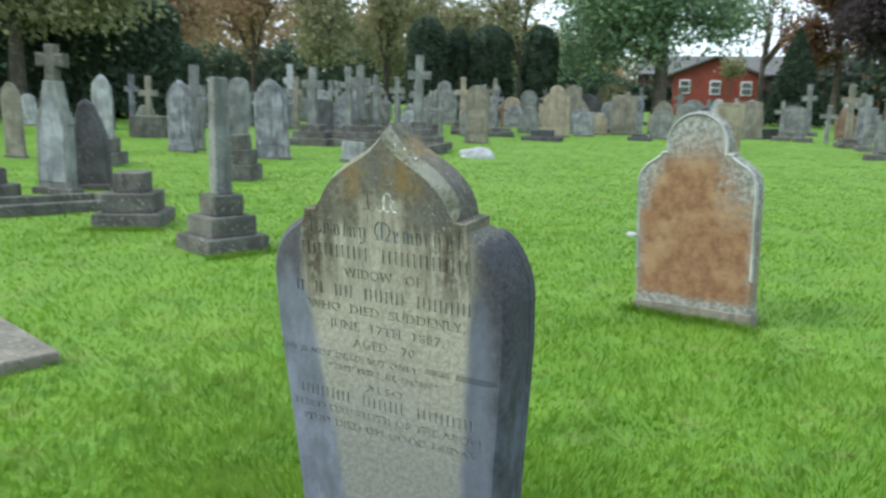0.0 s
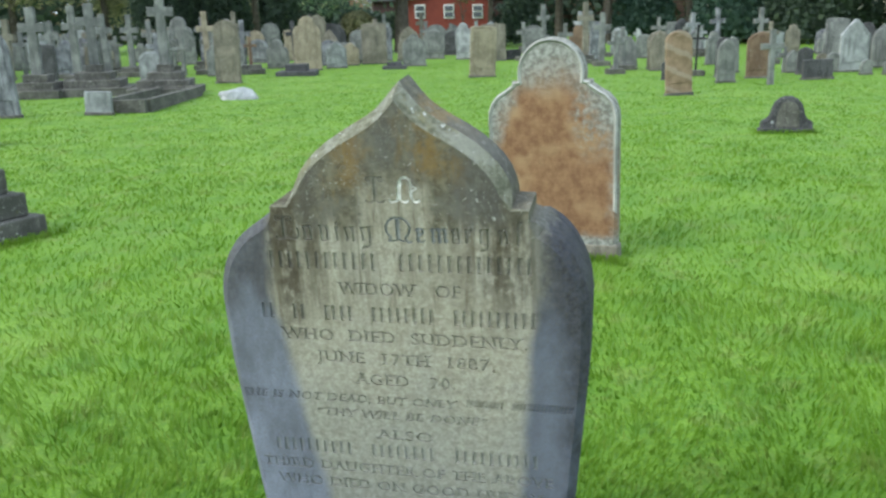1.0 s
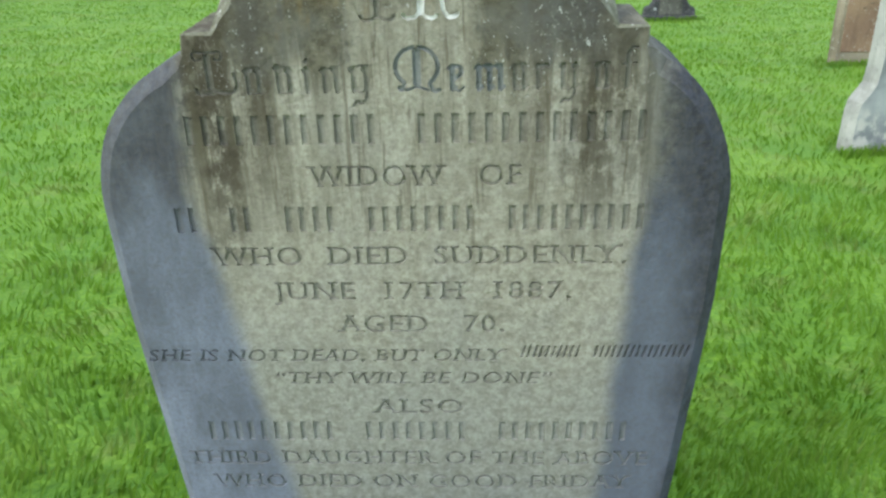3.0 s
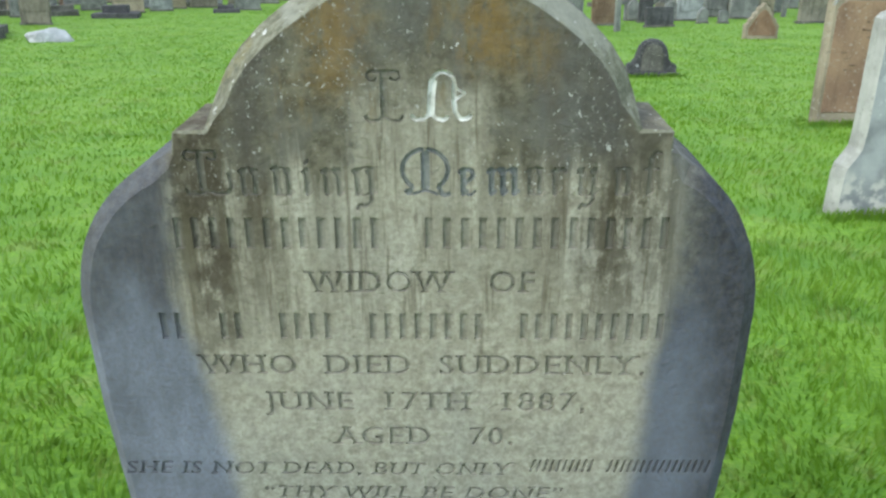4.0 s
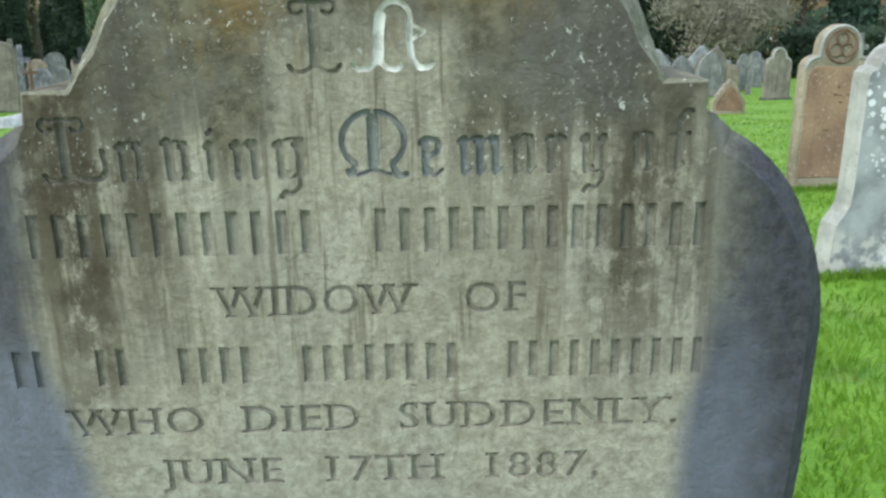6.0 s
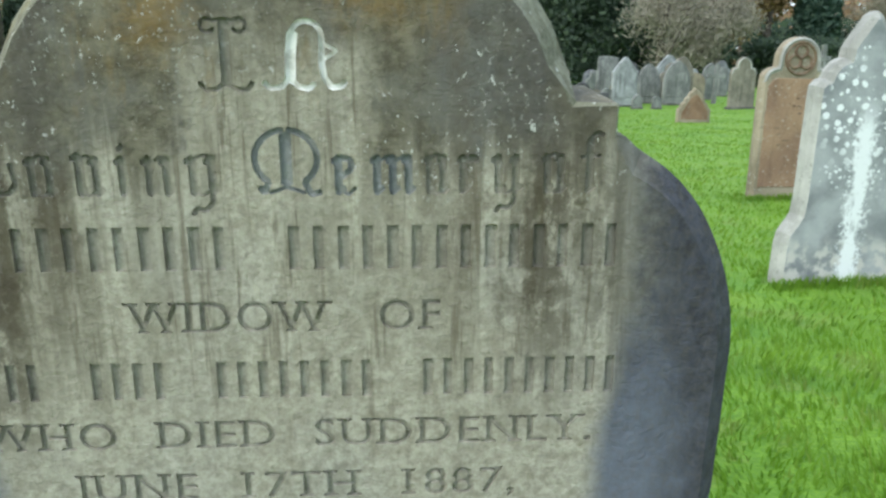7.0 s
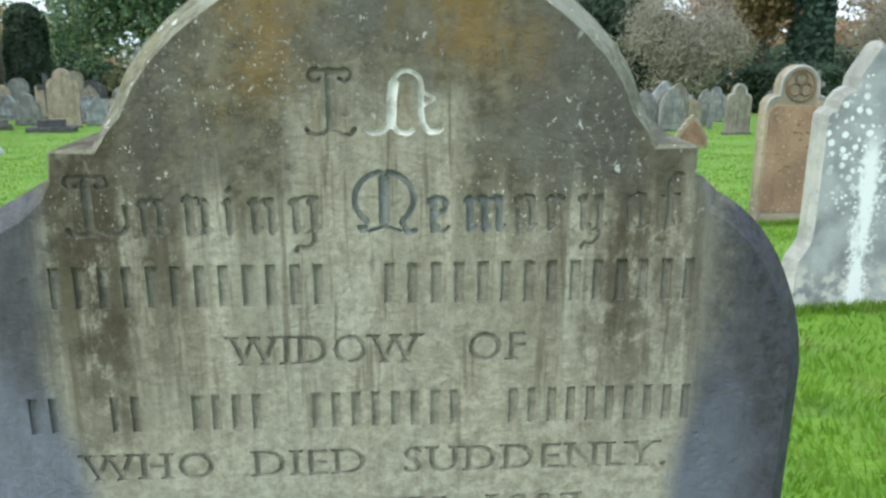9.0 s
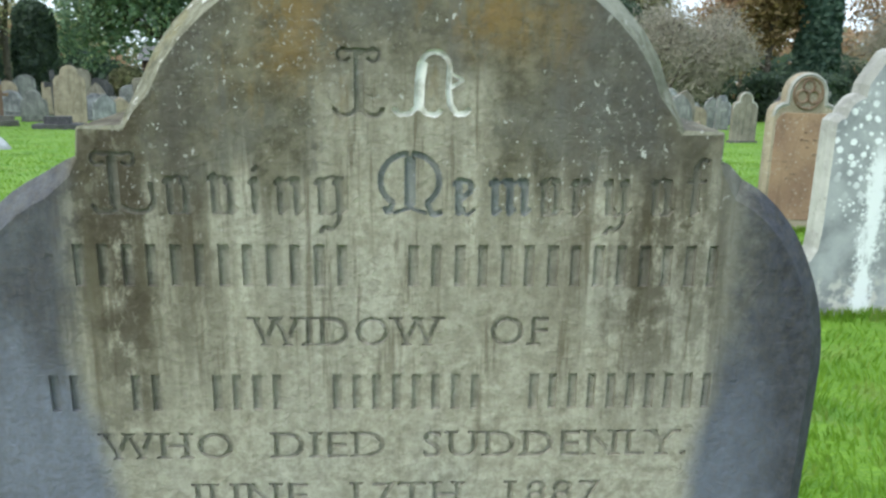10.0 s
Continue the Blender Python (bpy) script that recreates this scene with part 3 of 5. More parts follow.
def blades(name, label, rng, x, y, z, h, wide, lean_t, lean):
    """One mesh of grass blades: a bent strip with a point for each root."""
    t = rng.uniform(0, 2 * np.pi, len(x))
    dx, dy = np.cos(t), np.sin(t)
    lx, ly = np.cos(lean_t) * lean, np.sin(lean_t) * lean
    v = np.empty((len(x), 5, 3), np.float32)
    v[:, 0] = np.stack([x - dx * wide, y - dy * wide, z], 1)
    v[:, 1] = np.stack([x + dx * wide, y + dy * wide, z], 1)
    v[:, 2] = np.stack([x + dx * wide * 0.8 + lx * 0.35, y + dy * wide * 0.8 + ly * 0.35, z + h * 0.62], 1)
    v[:, 3] = np.stack([x - dx * wide * 0.8 + lx * 0.35, y - dy * wide * 0.8 + ly * 0.35, z + h * 0.62], 1)
    v[:, 4] = np.stack([x + lx, y + ly, z + h], 1)
    base = np.arange(len(x))[:, None] * 5
    loops = np.concatenate([base + np.array([0, 1, 2, 3]), base + np.array([3, 2, 4])], 1).ravel()
    starts = (np.arange(len(x))[:, None] * 7 + np.array([0, 4])).ravel()
    me = bpy.data.meshes.new(name)
    me.vertices.add(len(x) * 5)
    me.vertices.foreach_set("co", v.ravel())
    me.loops.add(len(loops))
    me.loops.foreach_set("vertex_index", loops.astype(np.int32))
    me.polygons.add(len(starts))
    me.polygons.foreach_set("loop_start", starts.astype(np.int32))
    me.update(calc_edges=True)
    me.materials.append(BLADE)
    tagged(new(name, me), label, "grass", kind="stuff")


def build_tufts():
    """Longer grass that the mower leaves at the feet of the nearer stones."""
    rng = np.random.default_rng(9)
    xs, ys = [], []
    feet = [(0.0, 0.0, 0.4, 0, 700), (0.02, 3.93, 0.45, -8, 900), (2.525, 3.8, 0.37, 3, 900), (3.58, 6.8, 0.36, 6, 700), (2.54, 10.25, 0.38, 4, 500), (-4.48, 3.85, 0.36, 74, 600), (-6.2, 4.25, 0.4, 35, 600)]
    for cx, cy, half, rz, count in feet:
        u, w = rng.uniform(-half - 0.05, half + 0.05, count), -0.09 - np.abs(rng.normal(size=count)) * 0.05
        if half in (0.36, 0.4) and cx < -1:
            w = w - half + 0.05
        w = np.where(rng.random(count) < 0.25, -w, w)
        c, q = math.cos(radians(rz)), math.sin(radians(rz))
        xs.append(cx + u * c - w * q)
        ys.append(cy + u * q + w * c)
    x, y = np.concatenate(xs), np.concatenate(ys)
    z = np.array([ground_z(i, j) + unevenness(i, j) - 0.02 for i, j in zip(x.tolist(), y.tolist())])
    h = rng.uniform(0.035, 0.08, len(x))
    blades("grass_tufts", "longer grass tufts at the feet of the headstones", rng, x, y, z, h, rng.uniform(0.003, 0.006, len(x)), rng.uniform(0, 6.28, len(x)), h * rng.uniform(0.1, 0.7, len(x)))


build_ground()


# ---------------------------------------------------------------- the inscribed headstone
TOP = 1.285      # height of the square shoulders
SUNK = 0.096      # how deep its foot has sunk
FACE_LEAN = 4.5  # degrees by which the face leans forward

LINES = [  # words or "#" bars, left, right, baseline, cap height, slant
    ("I", -0.067, -0.017, 1.296, 0.06, 0.0, "in"),
    ("n", -0.014, 0.0585, 1.296, 0.06, 0.0, "in"),
    ("Loving Memory of", -0.28, 0.276, 1.208, 0.056, 0.0, "memory"),
    ("###### #######", -0.305, 0.298, 1.14, 0.04, 0.0, "bar"),
    ("WIDOW   OF", -0.1435, 0.135, 1.082, 0.03, 0.0, "plain"),
    ("# # ## #### #####", -0.338, 0.303, 1.0155, 0.037, 0.0, "bar"),
    ("WHO  DIED  SUDDENLY.", -0.29, 0.279, 0.965, 0.029, 0.0, "plain"),
    ("JUNE  17TH  1887,", -0.212, 0.207, 0.91, 0.029, 0.0, "plain"),
    ("AGED   70.", -0.122, 0.114, 0.856, 0.029, 0.0, "plain"),
    ("SHE IS NOT DEAD, BUT ONLY", -0.412, 0.11, 0.806, 0.021, 0.25, "plain"),
    ("##### ########", 0.135, 0.378, 0.812, 0.02, 0.25, "bar"),
    ("\u201cTHY WILL BE DONE\u201d", -0.228, 0.181, 0.766, 0.021, 0.25, "plain"),
    ("ALSO", -0.081, 0.054, 0.712, 0.026, 0.0, "plain"),
    ("##### #### #####", -0.345, 0.305, 0.66, 0.035, 0.0, "bar"),
    ("THIRD DAUGHTER OF THE ABOVE", -0.38, 0.335, 0.613, 0.027, 0.0, "plain"),
    ("WHO DIED ON GOOD FRIDAY", -0.345, 0.31, 0.566, 0.027, 0.0, "plain"),
]


def letter_triangles(text, x0, x1, base, cap, slant):
    """Flat triangles (x, z) of a line of writing in the built-in font, fitted between x0 and x1."""
    curve = bpy.data.curves.new("writing", "FONT")
    curve.body, curve.resolution_u, curve.fill_mode = text, 3, "BOTH"
    curve.offset = 0.0 if len(text) == 1 else 0.012
    curve.space_character = 1.12
    ob = bpy.data.objects.new("writing", curve)
    scene.collection.objects.link(ob)
    deps = bpy.context.evaluated_depsgraph_get()
    me = ob.evaluated_get(deps).to_mesh()
    me.calc_loop_triangles()
    co = np.array([v.co[:2] for v in me.vertices])
    tris = [tuple(t.vertices) for t in me.loop_triangles]
    ob.evaluated_get(deps).to_mesh_clear()
    bpy.data.objects.remove(ob)
    lo, hi = co.min(0), co.max(0)
    x = x0 + (co[:, 0] - lo[0]) / (hi[0] - lo[0]) * (x1 - x0)
    z = base + co[:, 1] / 0.73 * cap
    # slab serifs at the ends of the stems
    seen = {}
    for t in tris:
        for i, j in zip(t, t[1:] + t[:1]):
            key = (min(i, j), max(i, j))
            seen[key] = seen.get(key, 0) + 1
    pts = [tuple(p) for p in np.stack([x, z], 1)]
    reach, th = (0.14 if len(text) == 1 else 0.16) * cap, 0.11 * cap
    for (i, j), k in list(seen.items()):
        (xa, za), (xb, zb) = sorted((pts[i], pts[j]))
        if k == 1 and abs(za - zb) < 0.01 * cap and 0.04 * cap < xb - xa < 0.5 * cap:
            for level, up in ((base, 1), (base + cap, -1), (base + 0.685 * cap, -1)):
                if abs(za - level) < 0.07 * cap and (up > 0 or level > base + 0.9 * cap or text == "n"):
                    q = len(pts)
                    pts += [(xa - reach, za), (xb + reach, za), (xb + reach * 0.7, za + up * th), (xa - reach * 0.7, za + up * th)]
                    tris += [(q, q + 1, q + 2), (q, q + 2, q + 3)]
    out = np.array(pts)
    return np.stack([out[:, 0] + slant * (out[:, 1] - base), out[:, 1]], 1), tris


def curl(cx, cz, r, a0, a1, k=9):
    return [(cx + r * math.cos(radians(a0 + (a1 - a0) * i / k)), cz + r * math.sin(radians(a0 + (a1 - a0) * i / k))) for i in range(k + 1)]


def minim(x, foot=0.0, head=0.6):
    """An upright of the black-letter hand with a lozenge at either end."""
    return [(0.15, [(x, foot + 0.07), (x, head - 0.07)]), (0.14, [(x - 0.11, head - 0.1), (x + 0.03, head - 0.02)]), (0.13, [(x - 0.03, foot + 0.02), (x + 0.12, foot + 0.11)])]


def hairline(*pts):
    return [(0.07, list(pts))]


def glyph(ch):
    """Pen strokes (width, points) of one letter, in cap heights; small letters stand 0.6 high."""
    if ch == "I":
        s = [(0.16, [(0.4, 0.1), (0.4, 0.92)]), (0.07, curl(0.2, 0.88, 0.09, 330, 40) + [(0.4, 0.96)]), (0.07, [(0.4, 0.96)] + curl(0.6, 0.88, 0.09, 140, -150))]
        return s + [(0.08, [(0.05, 0.12), (0.13, 0.02), (0.28, 0.03), (0.4, 0.14), (0.52, 0.03), (0.66, 0.02), (0.74, 0.12)])]
    if ch == "n":
        s = [(0.17, [(0.42, 0.14), (0.43, 0.5), (0.47, 0.78)]), (0.09, [(0.45, 0.68)] + curl(0.66, 0.72, 0.22, 170, -5)), (0.1, [(0.88, 0.72), (0.87, 0.4), (0.9, 0.18), (1.0, 0.05), (1.14, 0.06), (1.2, 0.13)])]
        s += [(0.06, [(0.88, 0.64), (1.09, 0.54), (0.89, 0.42)]), (0.09, [(0.04, 0.12), (0.12, 0.04), (0.28, 0.05), (0.42, 0.18), (0.52, 0.06), (0.68, 0.03), (0.76, 0.1)])]
        return s
    if ch == "L":
        s = [(0.2, [(0.42, 0.14), (0.42, 0.9)]), (0.08, curl(0.2, 0.88, 0.1, 330, 40) + [(0.42, 0.97)]), (0.08, [(0.42, 0.97)] + curl(0.66, 0.88, 0.1, 140, -150))]
        return s + [(0.11, [(0.08, 0.14), (0.14, 0.03), (0.32, 0.02), (0.5, 0.1), (0.72, 0.03), (0.92, 0.05), (1.02, 0.2), (0.98, 0.5)])]
    if ch == "M":
        left = [(0.5 + 0.46 * math.cos(radians(a)), 0.56 + 0.44 * math.sin(radians(a))) for a in range(95, 236, 14)]
        right = [(1.0 - x, z) for x, z in left]
        return [(0.22, [(0.5, 0.16), (0.5, 0.92)]), (0.12, left + [(0.16, 0.03), (0.1, 0.12)]), (0.12, right + [(0.86, 0.0), (1.0, 0.04)]), (0.08, [(0.24, 0.03), (0.5, 0.12), (0.76, 0.03)])]
    if ch in "vo":
        top = 0.6 if ch == "o" else 0.66
        return minim(0.16, 0, top) + minim(0.5) + hairline((0.18, 0.56), (0.34, 0.62), (0.5, 0.54)) + hairline((0.2, 0.06), (0.34, 0.0), (0.5, 0.08))
    if ch == "i":
        return minim(0.16) + [(0.1, [(0.12, 0.7), (0.22, 0.78)])]
    if ch == "m":
        return minim(0.16) + minim(0.5) + minim(0.84) + hairline((0.2, 0.5), (0.4, 0.6), (0.5, 0.54)) + hairline((0.54, 0.5), (0.74, 0.6), (0.84, 0.54))
    if ch == "N":
        return minim(0.16) + minim(0.5) + hairline((0.2, 0.5), (0.4, 0.6), (0.5, 0.54))
    if ch == "r":
        return minim(0.16) + [(0.13, [(0.26, 0.5), (0.42, 0.58), (0.52, 0.5)])]
    if ch == "e":
        return minim(0.16) + [(0.12, [(0.2, 0.58), (0.42, 0.54), (0.44, 0.4), (0.2, 0.26)])] + hairline((0.2, 0.06), (0.36, 0.0), (0.52, 0.1))
    if ch in "gy":
        tail = [(0.1, [(0.52, 0.1), (0.5, -0.12), (0.36, -0.24), (0.2, -0.2), (0.12, -0.3)])]
        bridge = hairline((0.18, 0.06), (0.34, 0.0), (0.5, 0.08))
        return minim(0.16) + minim(0.52) + tail + bridge + (hairline((0.18, 0.56), (0.34, 0.62), (0.6, 0.6)) if ch == "g" else [])
    return [(0.16, [(0.26, 0.06), (0.26, 0.84)]), (0.1, [(0.26, 0.84), (0.36, 0.94), (0.5, 0.9)]), (0.08, [(0.08, 0.56), (0.46, 0.58)]), (0.12, [(0.2, 0.02), (0.36, 0.1)])]


# left and right of each letter of the black-letter line
SPANS = [("L", -0.28, -0.221), ("o", -0.216, -0.188), ("v", -0.177, -0.149), ("i", -0.141, -0.128), ("N", -0.119, -0.09), ("g", -0.083, -0.052), ("M", -0.026, 0.035), ("e", 0.041, 0.064), ("m", 0.074, 0.114), ("o", 0.12, 0.143), ("r", 0.149, 0.168), ("y", 0.178, 0.207), ("o", 0.222, 0.245), ("f", 0.254, 0.277)]


def script_triangles(text, x0, x1, base, cap, slant):
    """Flat triangles of Lombardic and black-letter writing, drawn stroke by stroke with a pen."""
    pts, tris = [], []
    for ch, a, b in (SPANS if len(text) > 1 else [(text, x0, x1)]):
        strokes = glyph(ch)
        xs = [x for w, line in strokes for x, z in line]
        k = (b - a) / (max(xs) - min(xs) + 0.1)
        for w, line in strokes:
            line = [Vector((a + (x - min(xs) + 0.05) * k, base + z * cap)) for x, z in line]
            half = (0.42 if len(text) > 1 else 0.44) * w * cap
            for p, q in zip(line, line[1:]):
                d = (q - p).normalized() * half
                s = Vector((-d.y, d.x))
                i = len(pts)
                ring = [p - s, q - s, q + d * 0.6, q + s, p + s, p - d * 0.6]
                pts += [tuple(v) for v in ring]
                tris += [(i, i + 1, i + 2), (i, i + 2, i + 3), (i, i + 3, i + 4), (i, i + 4, i + 5)]
    return np.array(pts), tris


def bar_triangles(text, x0, x1, base, cap, slant):
    """Plain upright bars, one for each character of a name."""
    step = (x1 - x0) / len(text)
    pts, tris = [], []
    for i, ch in enumerate(text):
        if ch == "#":
            for f, g in ((0.12, 0.36), (0.62, 0.84)):
                a, b = x0 + (i + f) * step, x0 + (i + g) * step
                k = len(pts)
                pts += [(a, base), (b, base), (b + slant * cap, base + cap), (a + slant * cap, base + cap)]
                tris += [(k, k + 1, k + 2), (k, k + 2, k + 3)]
    return np.array(pts), tris


def main_outline():
    """The right half from the bottom: tapering side, round wing, square shoulder, ogee head. With the chamfer of each point."""
    pts = [(0.354, -0.1, 0.02), (0.368, 0.15, 0.02), (0.393, 0.5, 0.02), (0.415, 0.75, 0.02), (0.427, 0.9, 0.02)]
    for i in range(0, 15):
        f = i / 14
        a = radians(-4 + f * 74)
        pts.append((0.27 + 0.16 * math.cos(a), 1.045 + 0.207 * math.sin(a), 0.02))
    pts += [(0.3, 1.254, 0.014), (0.288, 1.258, 0.002), (0.287, TOP - 0.002, 0.002), (0.285, TOP, 0.002), (0.25, TOP + 0.001, 0.004)]
    head = [(0.248, 1.302), (0.243, 1.322), (0.23, 1.35), (0.212, 1.375), (0.19, 1.397), (0.165, 1.417), (0.135, 1.437), (0.102, 1.455), (0.072, 1.473), (0.047, 1.492), (0.029, 1.511), (0.014, 1.53)]
    pts += [(x, z, 0.021) for x, z in head]
    pts[-len(head)] = (*head[0], 0.012)
    right = pts + [(0.0, 1.546, 0.024)]
    both = [(x - 0.008 if x > 0.3 else x, z, c) for x, z, c in right] + [(-x, z, c) for x, z, c in reversed(pts)]
    return [(x + (0.045 * (z - TOP) if z > TOP else max(-0.008, 0.06 * (z - TOP))), z, c) for x, z, c in both]


def build_main_stone():
    stone = new("headstone")
    tagged(stone, "ogee-topped sandstone headstone with slate-blue margins and worn inscription", "headstone")
    pts = main_outline()
    rim = [(x, z) for x, z, c in pts]
    face = inset(rim, [c for x, z, c in pts])
    depth, cut = 0.139, 0.0038
    # the front with every letter sunk into it
    verts2, faces2, kinds = [Vector(p) for p in face], [list(range(len(face)))], [None]
    for number, (text, x0, x1, base, cap, slant, kind) in enumerate(LINES):
        make = {"bar": bar_triangles, "plain": letter_triangles}.get(kind, script_triangles)
        co, tris = make(text, x0, x1, base, cap, slant)
        k = len(verts2)
        verts2 += [Vector((float(a), float(b))) for a, b in co]
        for t in tris:
            faces2.append([k + i for i in t])
            kinds.append(number)
    from mathutils import geometry
    v2, e2, f2, ov, oe, of = geometry.delaunay_2d_cdt(verts2, [], faces2, 1, 1e-6)
    mids = np.array([[sum(v2[i].x for i in f) / 3, sum(v2[i].y for i in f) / 3] for f in f2])
    owner = np.full(len(f2), -1)
    for number in range(len(LINES)):
        tri = np.array([[tuple(verts2[i]) for i in f] for f, kd in zip(faces2, kinds) if kd == number])
        lo, hi = tri.min((0, 1)), tri.max((0, 1))
        near = np.nonzero(((mids > lo) & (mids < hi)).all(1))[0]
        for i in near:
            d = tri - mids[i]
            e = np.roll(d, -1, axis=1)
            turn = d[:, :, 0] * e[:, :, 1] - d[:, :, 1] * e[:, :, 0]
            if ((turn >= 0).all(1) | (turn <= 0).all(1)).any():
                owner[i] = number
    owner = owner.tolist()
    # the field round the letters; the islands inside letters go with their letter
    root = {}

    def find(q):
        while root.setdefault(q, q) != q:
            root[q] = root.setdefault(root[q], root[q])
            q = root[q]
        return q

    for f, o in zip(f2, owner):
        if o < 0:
            for q in f[1:]:
                root[find(q)] = find(f[0])
    field = find(next(i for i, src in enumerate(ov) if 0 in src))
    islands = {}
    for f, o in zip(f2, owner):
        if o < 0 and find(f[0]) != field:
            islands.setdefault(find(f[0]), []).append(tuple(f))
    used, verts, faces = {}, [], []
    for f, o in zip(f2, owner):
        if o < 0 and find(f[0]) == field:
            for q in f:
                if q not in used:
                    used[q] = len(verts)
                    verts.append((v2[q].x, 0.0, v2[q].y))
            faces.append(tuple(used[q] for q in f))
    k = len(rim)
    edge = {}
    for i, src in enumerate(ov):
        for q in src:
            if q < k:
                edge[q] = used[i]
    # rim: chamfer, side and back
    b = len(verts)
    verts += [(x, c * (2.2 if z > TOP + 0.01 else 1.0), z) for x, z, c in pts]
    c0 = len(verts)
    verts += [(x, depth, z) for x, z in rim]
    rows = [[edge[i] for i in range(k)], list(range(b, b + k)), list(range(c0, c0 + k))]
    counters = dict(islands)
    side = []
    for lo, hi in zip(rows, rows[1:]):
        for i in range(k):
            j = (i + 1) % k
            side.append((lo[i], hi[i], hi[j], lo[j])[::-1])
    side.append(tuple(range(c0, c0 + k))[::-1])
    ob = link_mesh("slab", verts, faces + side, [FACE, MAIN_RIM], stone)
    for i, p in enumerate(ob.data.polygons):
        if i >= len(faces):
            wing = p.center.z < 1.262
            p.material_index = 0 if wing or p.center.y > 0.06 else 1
    body = [p for p in rim if p[1] < 1.25]
    bm = slab(body, 0.05, 0.008)
    for v in bm.verts:
        v.co.y += depth + 0.0245
    part("backing", bm, FACE, stone)
    # each letter is a part of its line, with its own floor and walls
    for number, (text, x0, x1, base, cap, slant, kind) in enumerate(LINES):
        line = new("inscription_line")
        line.parent = stone
        line["label"] = "worn incised name bars" if kind == "bar" else "worn incised lettering"
        mine = [tuple(f) for f, o in zip(f2, owner) if o == number]
        kin = {}

        def head_of(q):
            while kin.setdefault(q, q) != q:
                q = kin[q]
            return q

        for f in mine:
            for q in f[1:]:
                kin[head_of(q)] = head_of(f[0])
        groups = {}
        for f in mine:
            groups.setdefault(head_of(f[0]), []).append(f)
        for tris in groups.values():
            index, lv, lf, edges = {}, [], [], set()
            for f in tris:
                for q in f:
                    if q not in index:
                        index[q] = len(lv)
                        lv.append((v2[q].x, cut, v2[q].y))
                lf.append(tuple(index[q] for q in f))
                edges |= set(zip(f, f[1:] + f[:1]))
            top = {}
            for p, q in sorted(edges):
                if (q, p) not in edges:
                    for e in (p, q):
                        if e not in top:
                            top[e] = len(lv)
                            lv.append((v2[e].x, 0.0, v2[e].y))
                    lf.append((index[q], index[p], top[p], top[q]))
            mid = sum(p[0] for p in lv) / len(lv)
            mat = (CUT_DUST if base < 0.7 else CUT) if kind in ("plain", "bar") else CUT_PALE
            if kind == "in" and mid > -0.015:
                mat = CUT_WHITE
            elif kind == "memory" and -0.03 < mid < 0.12:
                mat = CUT_BLUE
            walls = len(lf)
            for key, isle in list(counters.items()):
                if all(q in top for f in isle for q in f):
                    lf += [tuple(top[q] for q in f) for f in isle]
                    del counters[key]
            ob2 = link_mesh("bar" if kind == "bar" else "letter", lv, lf, [mat, FACE], line)
            for p in list(ob2.data.polygons)[walls:]:
                p.material_index = 1
    for isle in counters.values():  # any chip left between two letters
        q = sorted({i for f in isle for i in f})
        link_mesh("chip", [(v2[i].x, 0.0, v2[i].y) for i in q], [tuple(q.index(i) for i in f) for f in isle], FACE, stone)
    # the face leans forward about the height of the shoulders
    stone.matrix_basis = pose(0, 0, TOP - SUNK, FACE_LEAN, 0, 0) @ pose(0, 0, -TOP)
    return stone


build_main_stone()


